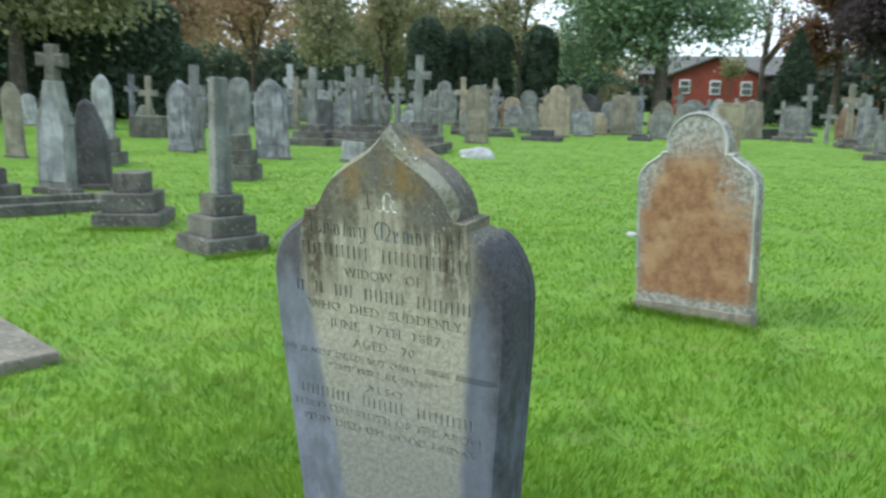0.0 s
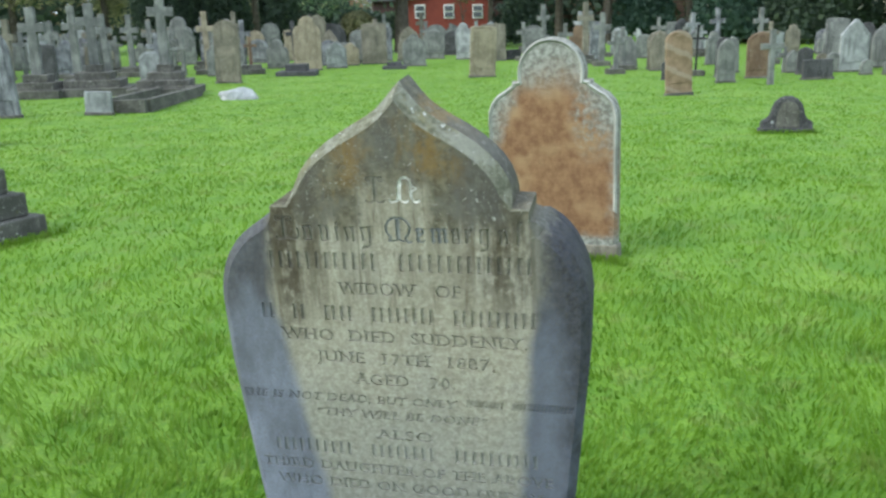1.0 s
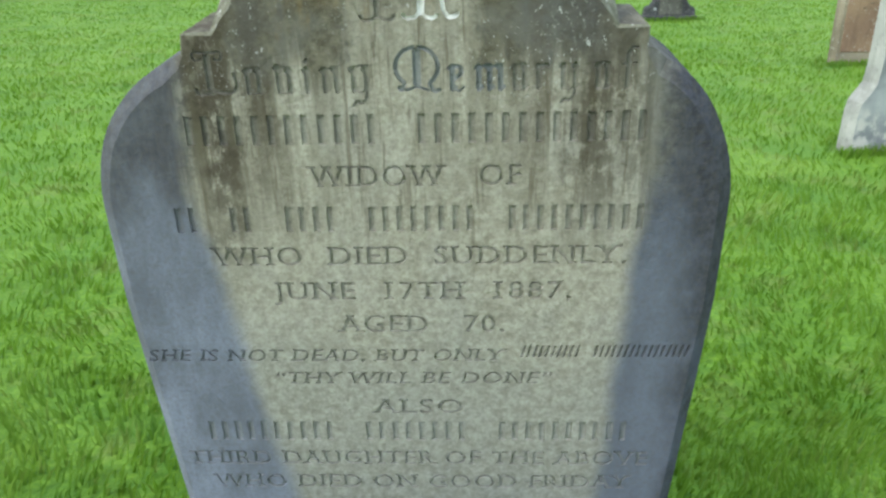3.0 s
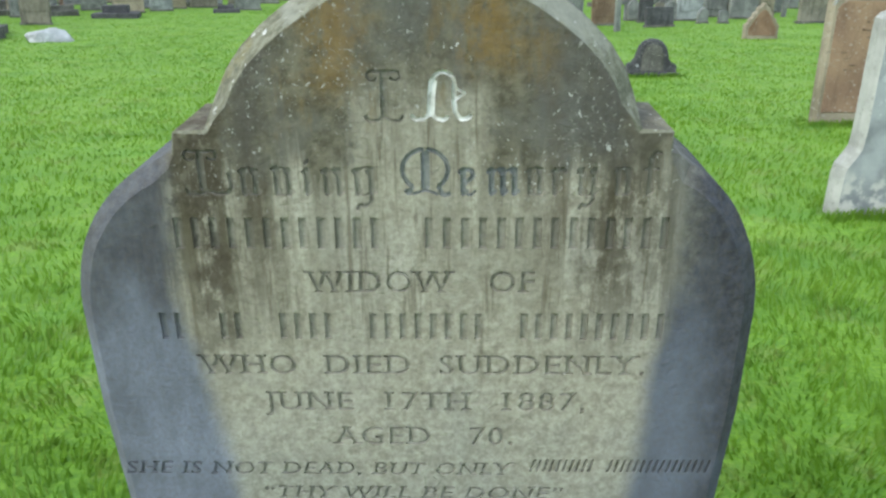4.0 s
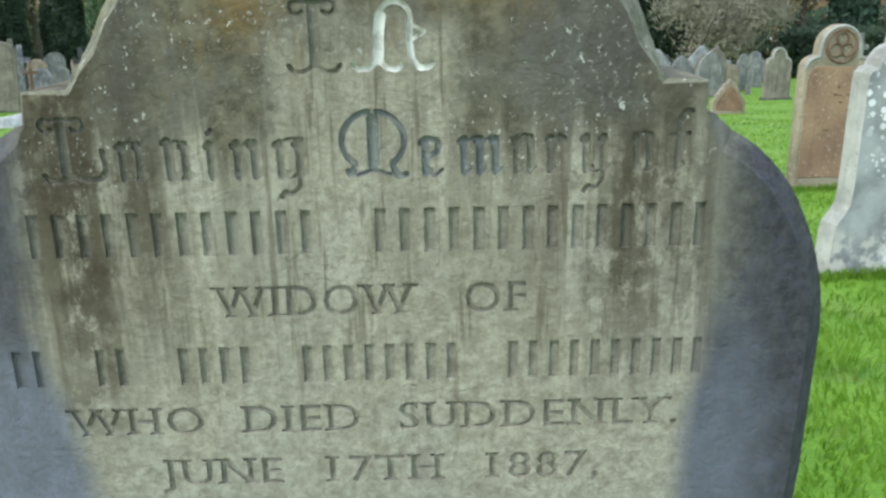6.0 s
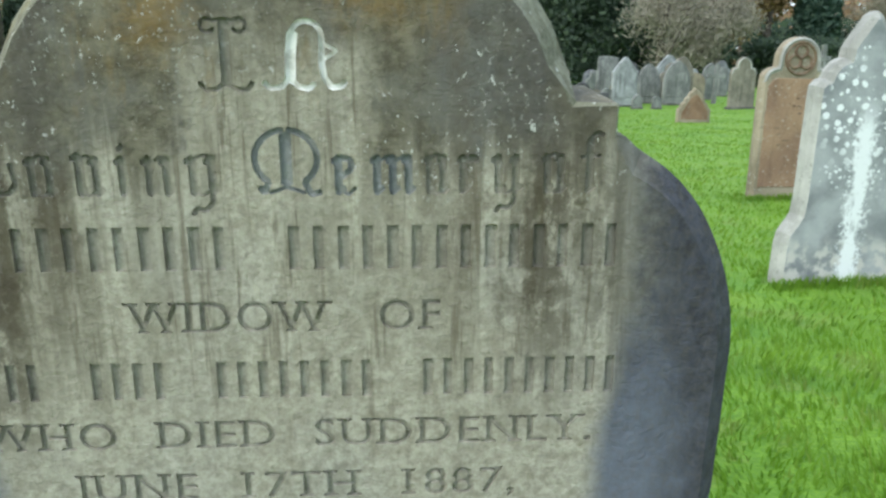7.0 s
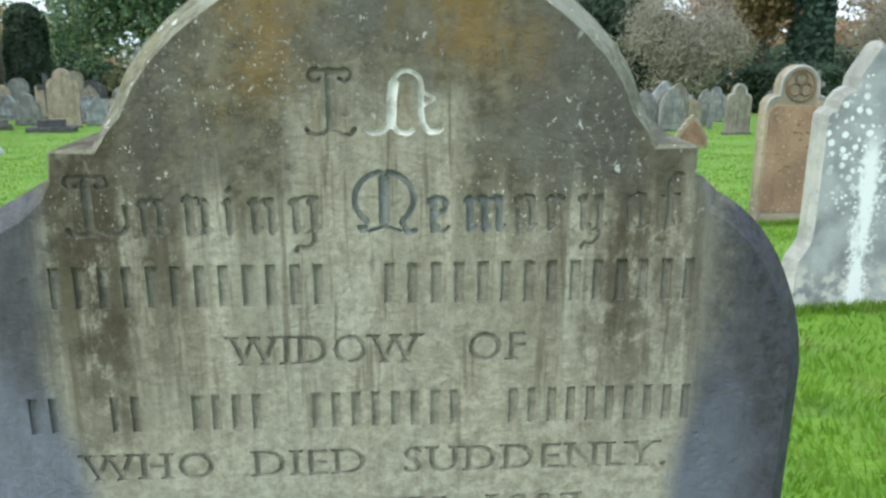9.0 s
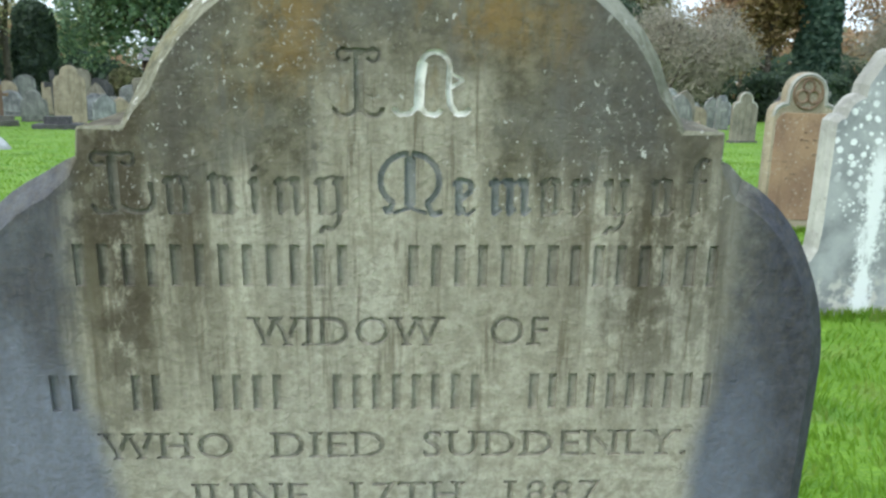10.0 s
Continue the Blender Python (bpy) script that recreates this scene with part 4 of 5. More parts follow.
HEADSTONES = [
    ('pointed', 'tan', -14.12, 8.05, 1.45, 0.46),
    ('pointed', 'pale', -17.97, 13.11, 1.65, 0.63),
    ('pointed', 'streak', -13.12, 11.35, 1.57, 0.68),
    ('pointed', 'streak', -10.59, 11.5, 1.65, 0.73),
    ('shoulder', 'grey', -18.11, 31.57, 1.86, 1.19),
    ('round', 'tan', -10.18, 19.82, 1.66, 0.7),
    ('shoulder', 'buff', -9.99, 25.31, 1.75, 0.9),
    ('round', 'dark', -13.63, 37.82, 1.46, 1.55),
    ('gable', 'pale', -10.78, 30.55, 0.81, 0.72),
    ('square', 'tan', -8.78, 29.02, 1.47, 0.92),
    ('round', 'grey', -10.02, 31.12, 1.22, 0.81),
    ('gable', 'grey', -6.87, 27.41, 1.09, 0.81),
    ('square', 'buff', -3.52, 21.79, 1.37, 0.73),
    ('square', 'tan', -4.58, 30.81, 1.36, 0.91),
    ('round', 'grey', -3.22, 32.22, 1.26, 0.91),
    ('gable', 'grey', -13.43, 12.02, 1.45, 0.51),
    ('round', 'grey', -12.84, 12.81, 1.67, 0.5),
    ('round', 'grey', -7.38, 32.68, 1.16, 0.88),
    ('gable', 'grey', -11.95, 22.74, 1.02, 0.64),
    ('round', 'tan', -14.0, 37.01, 1.85, 0.82),
    ('round', 'dark', -7.24, 35.99, 1.03, 0.81),
    ('round', 'striped', 1.45, 15.9, 1.24, 0.54),
    ('pointed', 'tan', 1.34, 23.62, 1.12, 0.59),
    ('pointed', 'grey', 0.37, 24.22, 0.98, 0.65),
    ('round', 'dark', 2.75, 20.78, 0.96, 0.37),
    ('pointed', 'grey', 3.15, 22.23, 0.94, 0.34),
    ('round', 'brown', 3.55, 20.2, 1.08, 0.64),
    ('pointed', 'grey', 2.64, 18.9, 0.98, 0.45),
    ('round', 'tan', 1.29, 24.26, 1.08, 0.65),
    ('gable', 'dark', 1.43, 19.9, 0.54, 0.38),
    ('gable', 'pale', 6.04, 21.9, 1.3, 0.72),
    ('pointed', 'grey', 7.15, 23.4, 1.12, 0.68),
    ('shoulder', 'tan', 7.85, 23.6, 1.15, 0.75),
    ('square', 'dark', 4.75, 19.6, 0.45, 0.72),
    ('round', 'grey', 2.96, 26.1, 0.85, 0.44),
    ('pointed', 'white', 3.54, 35.46, 0.59, 0.41),
    ('gable', 'tan', 1.78, 28.29, 0.71, 0.56),
    ('round', 'dark', 4.74, 21.19, 0.66, 0.37),
    ('round', 'grey', 5.54, 21.84, 0.48, 0.35),
    ('gable', 'grey', 4.59, 21.85, 0.57, 0.35),
    ('round', 'tan', 5.51, 23.0, 0.42, 0.31),
    ('pointed', 'grey', 6.07, 20.73, 0.37, 0.3),
    ('round', 'grey', 6.56, 20.66, 0.32, 0.27),
    ('gable', 'tan', -9.34, 36.43, 1.27, 0.88),
    ('round', 'grey', -8.67, 38.8, 1.31, 0.98),
    ('pointed', 'grey', -8.18, 40.5, 1.31, 0.85),
    ('square', 'dark', -3.92, 31.46, 0.38, 0.57),
    ('shoulder', 'brown', -1.51, 33.23, 1.23, 0.81),
    ('gable', 'pale', 9.03, 27.57, 1.39, 0.97),
    ('pointed', 'grey', 9.66, 25.62, 1.13, 0.62),
    ('round', 'grey', 11.07, 28.11, 0.97, 0.38),
    ('round', 'grey', -15.84, 36.03, 1.53, 0.85),
    ('gable', 'grey', -13.98, 40.5, 1.67, 0.64),
    ('gable', 'grey', 6.35, 9.17, 1.03, 0.31),
    ('square', 'pale', -9.05, 12.2, 0.42, 0.5),
]
CROSSES = [
    ('tall', 'grey', -12.87, 15.64, 2.0, 1.15, 3),
    ('tall', 'grey', -11.98, 16.52, 2.08, 1.7, 4),
    ('tall', 'grey', -10.09, 16.44, 2.35, 1.57, 4),
    ('plain', 'buff', -12.77, 23.71, 1.94, 0.79, 1),
    ('plain', 'tan', -16.93, 34.3, 2.04, 0.7, 0),
    ('plain', 'brown', -11.31, 23.77, 1.13, 0.84, 2),
    ('plain', 'tan', -17.05, 38.37, 2.08, 1.06, 1),
    ('plain', 'grey', -15.31, 39.53, 1.91, 0.76, 0),
    ('plain', 'grey', -14.24, 19.06, 2.09, 0.87, 2),
    ('plain', 'white', -21.14, 24.55, 2.3, 0.5, 1),
    ('plain', 'grey', -13.43, 12.02, 1.92, 0.38, 0),
    ('plain', 'tan', -18.52, 15.12, 1.66, 0.47, 0),
    ('plain', 'grey', -14.84, 22.68, 1.88, 0.79, 2),
    ('plain', 'grey', -16.92, 21.68, 1.71, 0.67, 1),
    ('plain', 'grey', -16.07, 23.25, 1.93, 0.69, 1),
    ('plain', 'grey', -3.18, 35.92, 2.1, 0.65, 1),
    ('plain', 'tan', -1.02, 28.11, 2.01, 0.69, 2),
    ('plain', 'grey', -0.42, 26.6, 1.66, 0.52, 1),
    ('plain', 'grey', 0.09, 22.5, 1.14, 0.47, 1),
    ('plain', 'tan', -8.99, 29.99, 1.6, 0.65, 1),
    ('plain', 'grey', -8.09, 34.5, 1.48, 0.56, 1),
    ('plain', 'white', 0.9, 39.58, 0.88, 0.39, 0),
    ('plain', 'metal', 2.14, 21.26, 1.28, 0.39, 1),
    ('plain', 'grey', 4.91, 30.2, 1.68, 0.5, 1),
    ('plain', 'grey', 3.51, 18.17, 1.17, 0.4, 0),
    ('plain', 'grey', 0.28, 24.16, 1.23, 0.56, 1),
    ('plain', 'grey', -1.87, 30.24, 1.33, 0.46, 0),
    ('plain', 'tan', 5.94, 22.49, 0.69, 0.33, 0),
    ('plain', 'grey', 4.41, 22.05, 0.66, 0.28, 0),
    ('plain', 'grey', 6.27, 22.06, 0.57, 0.29, 0),
    ('plain', 'tan', -9.58, 39.69, 1.88, 0.84, 1),
    ('plain', 'grey', -11.35, 39.27, 1.85, 0.72, 1),
    ('plain', 'grey', 10.97, 28.12, 1.0, 0.42, 0),
    ('plain', 'white', 0.8, 40.5, 0.95, 0.46, 1),
    ('plain', 'tan', 4.64, 26.07, 1.25, 0.5, 1),
]


# ---------------------------------------------------------------- headstones and crosses
LABELS = {
    "grey": "weathered grey", "tan": "weathered tan", "buff": "buff sandstone", "pale": "pale grey marble", "white": "white marble",
    "streak": "rain-streaked grey", "dark": "dark blackened", "brown": "brown sandstone", "striped": "brown sandstone, pale-banded", "wedge": "low red sandstone", "metal": "dark iron",
}
SHAPES = {"round": "round-topped", "pointed": "pointed-arch", "gable": "gabled", "square": "square-topped", "shoulder": "shouldered round-headed"}


def build_headstone(kind, mat, x, y, h, w, rz, lean, nod):
    stone = new("headstone")
    tagged(stone, f"{LABELS[mat]} {SHAPES[kind]} headstone standing in the lawn", "headstone", "churchyard headstones")
    thick = max(0.08, 0.13 * w)
    slab_ob = part("slab", slab(outline_of(kind, w, h), thick, 0.014), STONE[mat], stone)
    part("base", block(w * 1.07, thick * 1.5, 0.09, -0.05, 0.012), STONE["step"], stone)
    if h > 0.6:
        inner = [(px * 0.8, 0.12 + (pz - 0.12) * 0.93) for px, pz in outline_of(kind, w, h) if pz > 0]
        low = [(-w * 0.4, 0.18 * h), (w * 0.4, 0.18 * h)]
        ring = low + [p for p in inner if p[1] > 0.2 * h]
        bm = slab(ring, 0.02, 0.006)
        for v in bm.verts:
            v.co.y -= thick / 2
        part("raised_panel", bm, STONE[mat], stone)
    return stand(stone, x, y, rz, lean, nod)


def cross_outline(w, h, arm_z, t):
    b, s = w / 2, t / 2
    return [(-s * 1.15, 0), (s * 1.15, 0), (s, arm_z - s), (b, arm_z - s * 1.1), (b, arm_z + s * 1.1), (s, arm_z + s), (s, h), (-s, h), (-s, arm_z + s), (-b, arm_z + s * 1.1), (-b, arm_z - s * 1.1), (-s, arm_z - s)]


def build_cross(kind, mat, x, y, h, w, steps, rz, lean):
    cross = new("stone_cross" if mat != "metal" else "iron_cross")
    how = f"on {steps} stone steps" if steps > 1 else ("on a stone block" if steps else "standing in the lawn")
    tagged(cross, f"{LABELS[mat]} latin cross {how}", "cross", "churchyard crosses")
    z, sh = -0.03, 0.17 if kind == "tall" else 0.14
    side = w if steps else 0
    for i in range(steps):
        f = 1 - 0.26 * i
        part("step", block(side * f, side * f, sh + 0.03, z, 0.016), STONE["step"], cross)
        z += sh
    rest = h - z
    t = 0.045 if mat == "metal" else (0.2 if kind == "tall" else max(0.09, 0.1 * rest))
    span = min(0.58, 0.46 * rest) if kind == "tall" else min(0.55, max(0.24, 0.46 * rest))
    if steps == 0:
        span = max(span, w * 0.8)
    bm = slab(cross_outline(span, rest + 0.02, rest * 0.72, t), max(0.05, t * 0.75), 0.012)
    for v in bm.verts:
        v.co.z += z - 0.02
    part("cross", bm, STONE[mat], cross)
    return stand(cross, x, y, rz, lean)


rnd = random.Random(11)
for row in HEADSTONES:
    kind, mat, x, y, h, w = row
    build_headstone(kind, mat, x, y, h, w, 14 + rnd.uniform(-8, 8), rnd.uniform(-2.5, 2.5), rnd.uniform(-2, 3))
for row in CROSSES:
    kind, mat, x, y, h, w, steps = row
    build_cross(kind, mat, x, y, h, w, steps, 18 + rnd.uniform(-8, 8), rnd.uniform(-1.5, 1.5))


def build_far_graves(count, xs, ys, seed):
    """The crowded rows of older graves at the back of the churchyard."""
    r = random.Random(seed)
    for i in range(count):
        x, y = r.uniform(*xs), r.uniform(*ys)
        mat = r.choice(["grey", "grey", "grey", "tan", "dark", "pale", "streak", "buff"])
        if r.random() < 0.4:
            build_cross("plain", mat if mat != "buff" else "grey", x, y, r.uniform(1.1, 1.8), r.uniform(0.5, 0.75), r.choice([0, 1, 1, 2]), 15 + r.uniform(-12, 12), r.uniform(-3, 3))
        else:
            build_headstone(r.choice(["round", "pointed", "gable", "shoulder", "square"]), mat, x, y, r.uniform(0.8, 1.45), r.uniform(0.55, 0.8), 12 + r.uniform(-12, 12), r.uniform(-4, 4), r.uniform(-3, 4))


build_far_graves(44, (-24, -9), (25, 33), 21)
build_far_graves(26, (-9, 4), (30, 39), 22)
build_far_graves(22, (3, 16), (22, 33), 23)
build_far_graves(8, (-24, -18), (13, 22), 24)
build_far_graves(34, (-23, -12), (20, 27), 25)


def rim_moulding(stone, path, y, width=0.03):
    """A raised bead along the edge of a slab whose front lies at -y."""
    tight, wide = inset(path, [width] * len(path)), inset(path, [0.004] * len(path))
    verts, faces = [], []
    for (a, b), (c, d) in zip(wide, tight):
        verts += [(a, -y + 0.006, b), (0.6 * a + 0.4 * c, -y - 0.012, 0.6 * b + 0.4 * d), (c, -y + 0.001, d)]
    for i in range(len(path) - 1):
        for j in (0, 1):
            faces.append((3 * i + j, 3 * i + j + 1, 3 * i + j + 4, 3 * i + j + 3))
    link_mesh("rim_moulding", verts, faces, RIM, stone, "pale lichened rim")


def build_red_stone():
    stone = new("headstone")
    tagged(stone, "shouldered limestone headstone stained rust-orange with pale lichened rim", "headstone")
    b = 0.415
    r = [(b - 0.012, -0.1), (b - 0.006, 0.3), (b, 0.93)]
    r += [(b - 0.19 + 0.19 * math.cos(radians(a)), 0.95 + 0.19 * math.sin(radians(a))) for a in (10, 30, 50, 66)]
    r += [(0.252, 1.16), (0.25, 1.182), (0.212, 1.188)]
    r += [(0.215 * math.cos(radians(a)), 1.225 + 0.235 * math.sin(radians(a))) for a in range(4, 91, 8)]
    r[-1] = (0.0, 1.46)
    part("slab", slab(mirrored(r), 0.12, 0.022), ORANGE, stone)
    foot = mirrored([(0.416, -0.1), (0.414, 0.07), (0.404, 0.085), (0.0, 0.09)])
    part("base", slab(foot, 0.135, 0.012), STONE["tan"], stone, "pale tan base stone")
    rim_moulding(stone, [p for p in mirrored(r) if p[1] > 0.12], 0.06)
    stand(stone, 0.02, 3.93, -8, -1.2, 1.5)
    stone.scale = (1.05, 1.0, 0.99)


ORANGE = orange_face()
build_red_stone()


def build_lichen_stone():
    stone = new("headstone")
    tagged(stone, "blue-grey ogee headstone splashed with round white lichen, leaning sideways", "headstone")
    r = [(0.335, -0.1), (0.335, 0.2), (0.325, 0.26), (0.285, 0.325), (0.268, 0.36), (0.262, 0.45), (0.268, 0.98), (0.266, 1.025), (0.24, 1.055), (0.217, 1.064), (0.206, 1.1), (0.18, 1.14), (0.15, 1.163), (0.13, 1.17), (0.125, 1.22), (0.105, 1.26), (0.03, 1.385), (0.0, 1.405)]
    body = part("slab", slab(mirrored(r), 0.14, 0.03), white_splashed(), stone)
    body.data.materials.append(RIM)
    for p in body.data.polygons:
        p.material_index = 0 if abs(p.normal.y) > 0.95 else 1
    stand(stone, 2.525, 3.8, 3, 2.8, 1)
    stone.scale = (1.06, 1.0, 1.05)
    return stone


build_lichen_stone()


def build_rosette_stone():
    stone = new("headstone")
    tagged(stone, "red-brown sandstone headstone with pale rim and carved trefoil", "headstone")
    r = [(0.3, -0.1), (0.3, 0.92), (0.295, 0.98), (0.27, 1.02), (0.23, 1.045), (0.19, 1.055)]
    r += [(0.185 * math.cos(radians(a)), 1.11 + 0.185 * math.sin(radians(a))) for a in range(0, 91, 10)]
    r[-1] = (0.0, 1.295)
    part("slab", slab(mirrored(r), 0.12, 0.022), STONE["buff"], stone, "pale buff sandstone slab")
    rim_moulding(stone, [p for p in mirrored(r) if p[1] > 0.1], 0.06, 0.042)
    inner = inset(mirrored(r), [0.045] * len(mirrored(r)))
    inner = [(x, max(z, 0.06)) for x, z in inner if z < 0.98]
    lower = [(-0.255, 0.08), (0.255, 0.08), (0.255, 0.9), (0.2, 0.965), (-0.2, 0.965), (-0.255, 0.9)]
    bm = slab(lower, 0.012, 0.004)
    for v in bm.verts:
        v.co.y -= 0.06
    part("inscription_panel", bm, STONE["panel"], stone, "flaking red-brown panel")
    for i in range(4):
        bm = bmesh.new()
        rr, cx, cz = (0.05, 0.056 * math.cos(radians(90 + 120 * i)), 1.125 + 0.056 * math.sin(radians(90 + 120 * i))) if i < 3 else (0.128, 0.0, 1.125)
        rings = []
        for q in range(20):
            a = radians(18 * q)
            rings.append([bm.verts.new((cx + (rr + 0.012 * math.cos(radians(s))) * math.cos(a), -0.06 - 0.014 * max(0.0, math.sin(radians(s))), cz + (rr + 0.012 * math.cos(radians(s))) * math.sin(a))) for s in (0, 60, 120, 180)])
        for q in range(20):
            for s in range(3):
                bm.faces.new((rings[q][s], rings[q][s + 1], rings[(q + 1) % 20][s + 1], rings[(q + 1) % 20][s]))
        part("carved_ring", bm, STONE["brown"], stone)
    rng = random.Random(8)
    for i in range(16):
        bm = block(rng.uniform(0.02, 0.06), 0.008, rng.uniform(0.008, 0.016), 0, 0.002)
        fx, fz = rng.uniform(-0.16, 0.22), rng.choice([0.42, 0.46, 0.5, 0.56, 0.62, 0.68, 0.74, 0.8])
        for v in bm.verts:
            v.co += Vector((fx, -0.067, fz))
        part("flaked_scar", bm, STONE["brown"], stone, "dark flaked scar")
    stand(stone, 3.58, 6.8, 6, 1.5, 1)
    stone.scale = (1.1, 1.0, 1.1)
    return stone


build_rosette_stone()


def build_cross_topped_stone():
    """A narrow gabled slab that ends in a chipped stone cross, on a low base."""
    stone = new("headstone")
    tagged(stone, "lichened grey gabled headstone ending in a chipped stone cross", "headstone")
    r = [(0.27, -0.1), (0.262, 0.4), (0.25, 0.92), (0.265, 0.96), (0.25, 1.02), (0.2, 1.14), (0.16, 1.3), (0.125, 1.46), (0.115, 1.52), (0.0, 1.53)]
    part("slab", slab(mirrored(r), 0.16, 0.02), STONE["grey"], stone)
    bm = slab(mirrored([(0.2, 0.16), (0.19, 0.9), (0.13, 1.14), (0.08, 1.3), (0.0, 1.36)]), 0.02, 0.006)
    for v in bm.verts:
        v.co.y -= 0.08
    part("raised_panel", bm, STONE["pale"], stone, "paler weathered panel")
    bm = slab(cross_outline(0.46, 0.5, 0.29, 0.17), 0.13, 0.02)
    for v in bm.verts:
        v.co.z += 1.5
    part("cross", bm, STONE["step"], stone, "mossy chipped cross")
    part("base", block(0.62, 0.3, 0.13, -0.05, 0.016), STONE["step"], stone)
    stand(stone, -9.0, 5.3, 16, 2.0, 1)
    back = new("headstone")
    tagged(back, "dark rough gabled headstone leaning behind a taller one", "headstone")
    r = [(0.26, -0.1), (0.25, 0.75), (0.2, 0.95), (0.1, 1.2), (0.0, 1.28)]
    part("slab", slab(mirrored(r), 0.16, 0.03), STONE["dark"], back)
    part("base", block(0.6, 0.28, 0.12, -0.05, 0.016), STONE["step"], back)
    stand(back, -9.05, 5.95, 22, -3.0, 2)


build_cross_topped_stone()


def build_wedge_stone():
    stone = new("headstone")
    tagged(stone, "low gabled sandstone headstone with scalloped buff rim and rust face", "headstone")
    r = [(0.36, -0.08), (0.36, 0.25), (0.335, 0.29), (0.3, 0.31), (0.285, 0.37), (0.25, 0.4), (0.22, 0.42), (0.205, 0.48), (0.17, 0.51), (0.14, 0.53), (0.125, 0.59), (0.09, 0.62), (0.05, 0.635), (0.03, 0.68), (0.0, 0.695)]
    part("slab", slab(mirrored(r), 0.13, 0.02), STONE["buff"], stone, "pale buff stone with scalloped gable")
    bm = slab(mirrored([(0.29, 0.06), (0.29, 0.2), (0.2, 0.34), (0.09, 0.51), (0.0, 0.57)]), 0.014, 0.004)
    for v in bm.verts:
        v.co.y -= 0.066
    part("face_panel", bm, STONE["wedge"], stone, "rust-stained face")
    stand(stone, 5.93, 16.1, 8, 1.0, 2)
    stone.scale = (0.97, 1.0, 0.97)


build_wedge_stone()


def build_rimmed_stone():
    stone = new("headstone")
    tagged(stone, "shouldered pinkish-grey headstone with pale raised rim", "headstone")
    path = outline_of("shoulder", 0.73, 1.29)
    part("slab", slab(path, 0.11, 0.016), STONE["tan"], stone)
    rim_moulding(stone, [p for p in path if p[1] > 0.1], 0.055, 0.05)
    part("base", block(0.8, 0.2, 0.1, -0.05, 0.012), STONE["step"], stone)
    stand(stone, 8.72, 20.64, 12, 0.5, 1)


build_rimmed_stone()


def build_small_dark_stone():
    stone = new("headstone")
    tagged(stone, "small blackened headstone with round head and sloping shoulders", "headstone")
    r = [(0.33, -0.08), (0.33, 0.12), (0.31, 0.15), (0.26, 0.17), (0.22, 0.22), (0.2, 0.3), (0.17, 0.38), (0.11, 0.44), (0.05, 0.465), (0.0, 0.47)]
    part("slab", slab(mirrored(r), 0.13, 0.02), STONE["dark"], stone)
    part("base", block(0.7, 0.2, 0.1, -0.05, 0.015), STONE["dark"], stone)
    bm = slab(mirrored([(0.15, 0.06), (0.14, 0.26), (0.09, 0.38), (0.0, 0.41)]), 0.016, 0.005)
    for v in bm.verts:
        v.co.y -= 0.066
    part("raised_panel", bm, STONE["step"], stone, "grey worn panel")
    bm = bmesh.new()
    bmesh.ops.create_icosphere(bm, subdivisions=2, radius=0.022)
    for v in bm.verts:
        v.co = Vector((v.co.x - 0.2, v.co.y * 0.4 - 0.065, v.co.z + 0.13))
    part("lichen_spot", bm, STONE["white"], stone, "white lichen spot")
    return stand(stone, 2.54, 10.25, 4, 1.0, 0)


build_small_dark_stone()


def build_steps(name, label, x, y, rz, sizes, mat="step", shaft=None):
    ob = new(name)
    tagged(ob, label, "monument")
    z = -0.04
    for w, h in sizes:
        part("step", block(w, w, h, z, 0.018), STONE[mat], ob)
        z += h - 0.002
    if shaft:
        w, h = shaft
        part("shaft", block(w, w * 0.8, h, z, 0.02, 0.86), STONE["grey"], ob, "broken grey shaft")
    return stand(ob, x, y, rz)


build_steps("column_monument", "broken stone shaft on three mossy steps", -4.48, 3.85, 74, [(0.65, 0.17), (0.48, 0.19), (0.31, 0.2)], shaft=(0.175, 1.1))
build_steps("stepped_base", "empty three-step monument base of mossy stone", -6.2, 4.25, 35, [(0.72, 0.19), (0.55, 0.21), (0.34, 0.22)])
build_steps("stepped_base", "low two-step mossy monument base", -12.0, 8.35, 30, [(0.75, 0.26), (0.55, 0.26)])
build_steps("stepped_base", "dark stepped monument base beside a kerb", -9.35, 4.35, 30, [(0.8, 0.2), (0.56, 0.22)])
build_steps("stepped_base", "leaning stepped grey monument base", -8.35, 8.2, 20, [(0.52, 0.3), (0.4, 0.24), (0.26, 0.24)])
build_steps("stepped_base", "low dark stepped base with a pale top slab", -9.5, 23.1, 15, [(1.2, 0.16), (0.66, 0.2)], "dark")
build_steps("stepped_base", "low dark stepped base in the lawn", -7.2, 26.0, 15, [(0.8, 0.14), (0.5, 0.12)], "dark")


def build_chest():
    ob = part("chest_tomb", block(1.0, 0.55, 0.62, -0.05, 0.02), STONE["step"])
    tagged(ob, "low mossy stone chest tomb under a cross", "tomb")
    stand(ob, -17.4, 14.2, 20)


build_chest()


def build_kerb(label, x, y, rz, length, width, h=0.16, sides=4):
    ob = new("grave_kerb")
    tagged(ob, label, "kerb")
    rails = [(length, 0.13, 0, -width / 2), (length, 0.13, 0, width / 2), (0.13, width, -length / 2 - 0.07, 0), (0.13, width, length / 2 + 0.07, 0)][:sides]
    for w, d, px, py in rails:
        bm = block(w, d, h, -0.04, 0.014)
        for v in bm.verts:
            v.co += Vector((px, py, 0))
        part("kerb_stone", bm, STONE["step"], ob)
    stand(ob, x, y, rz)


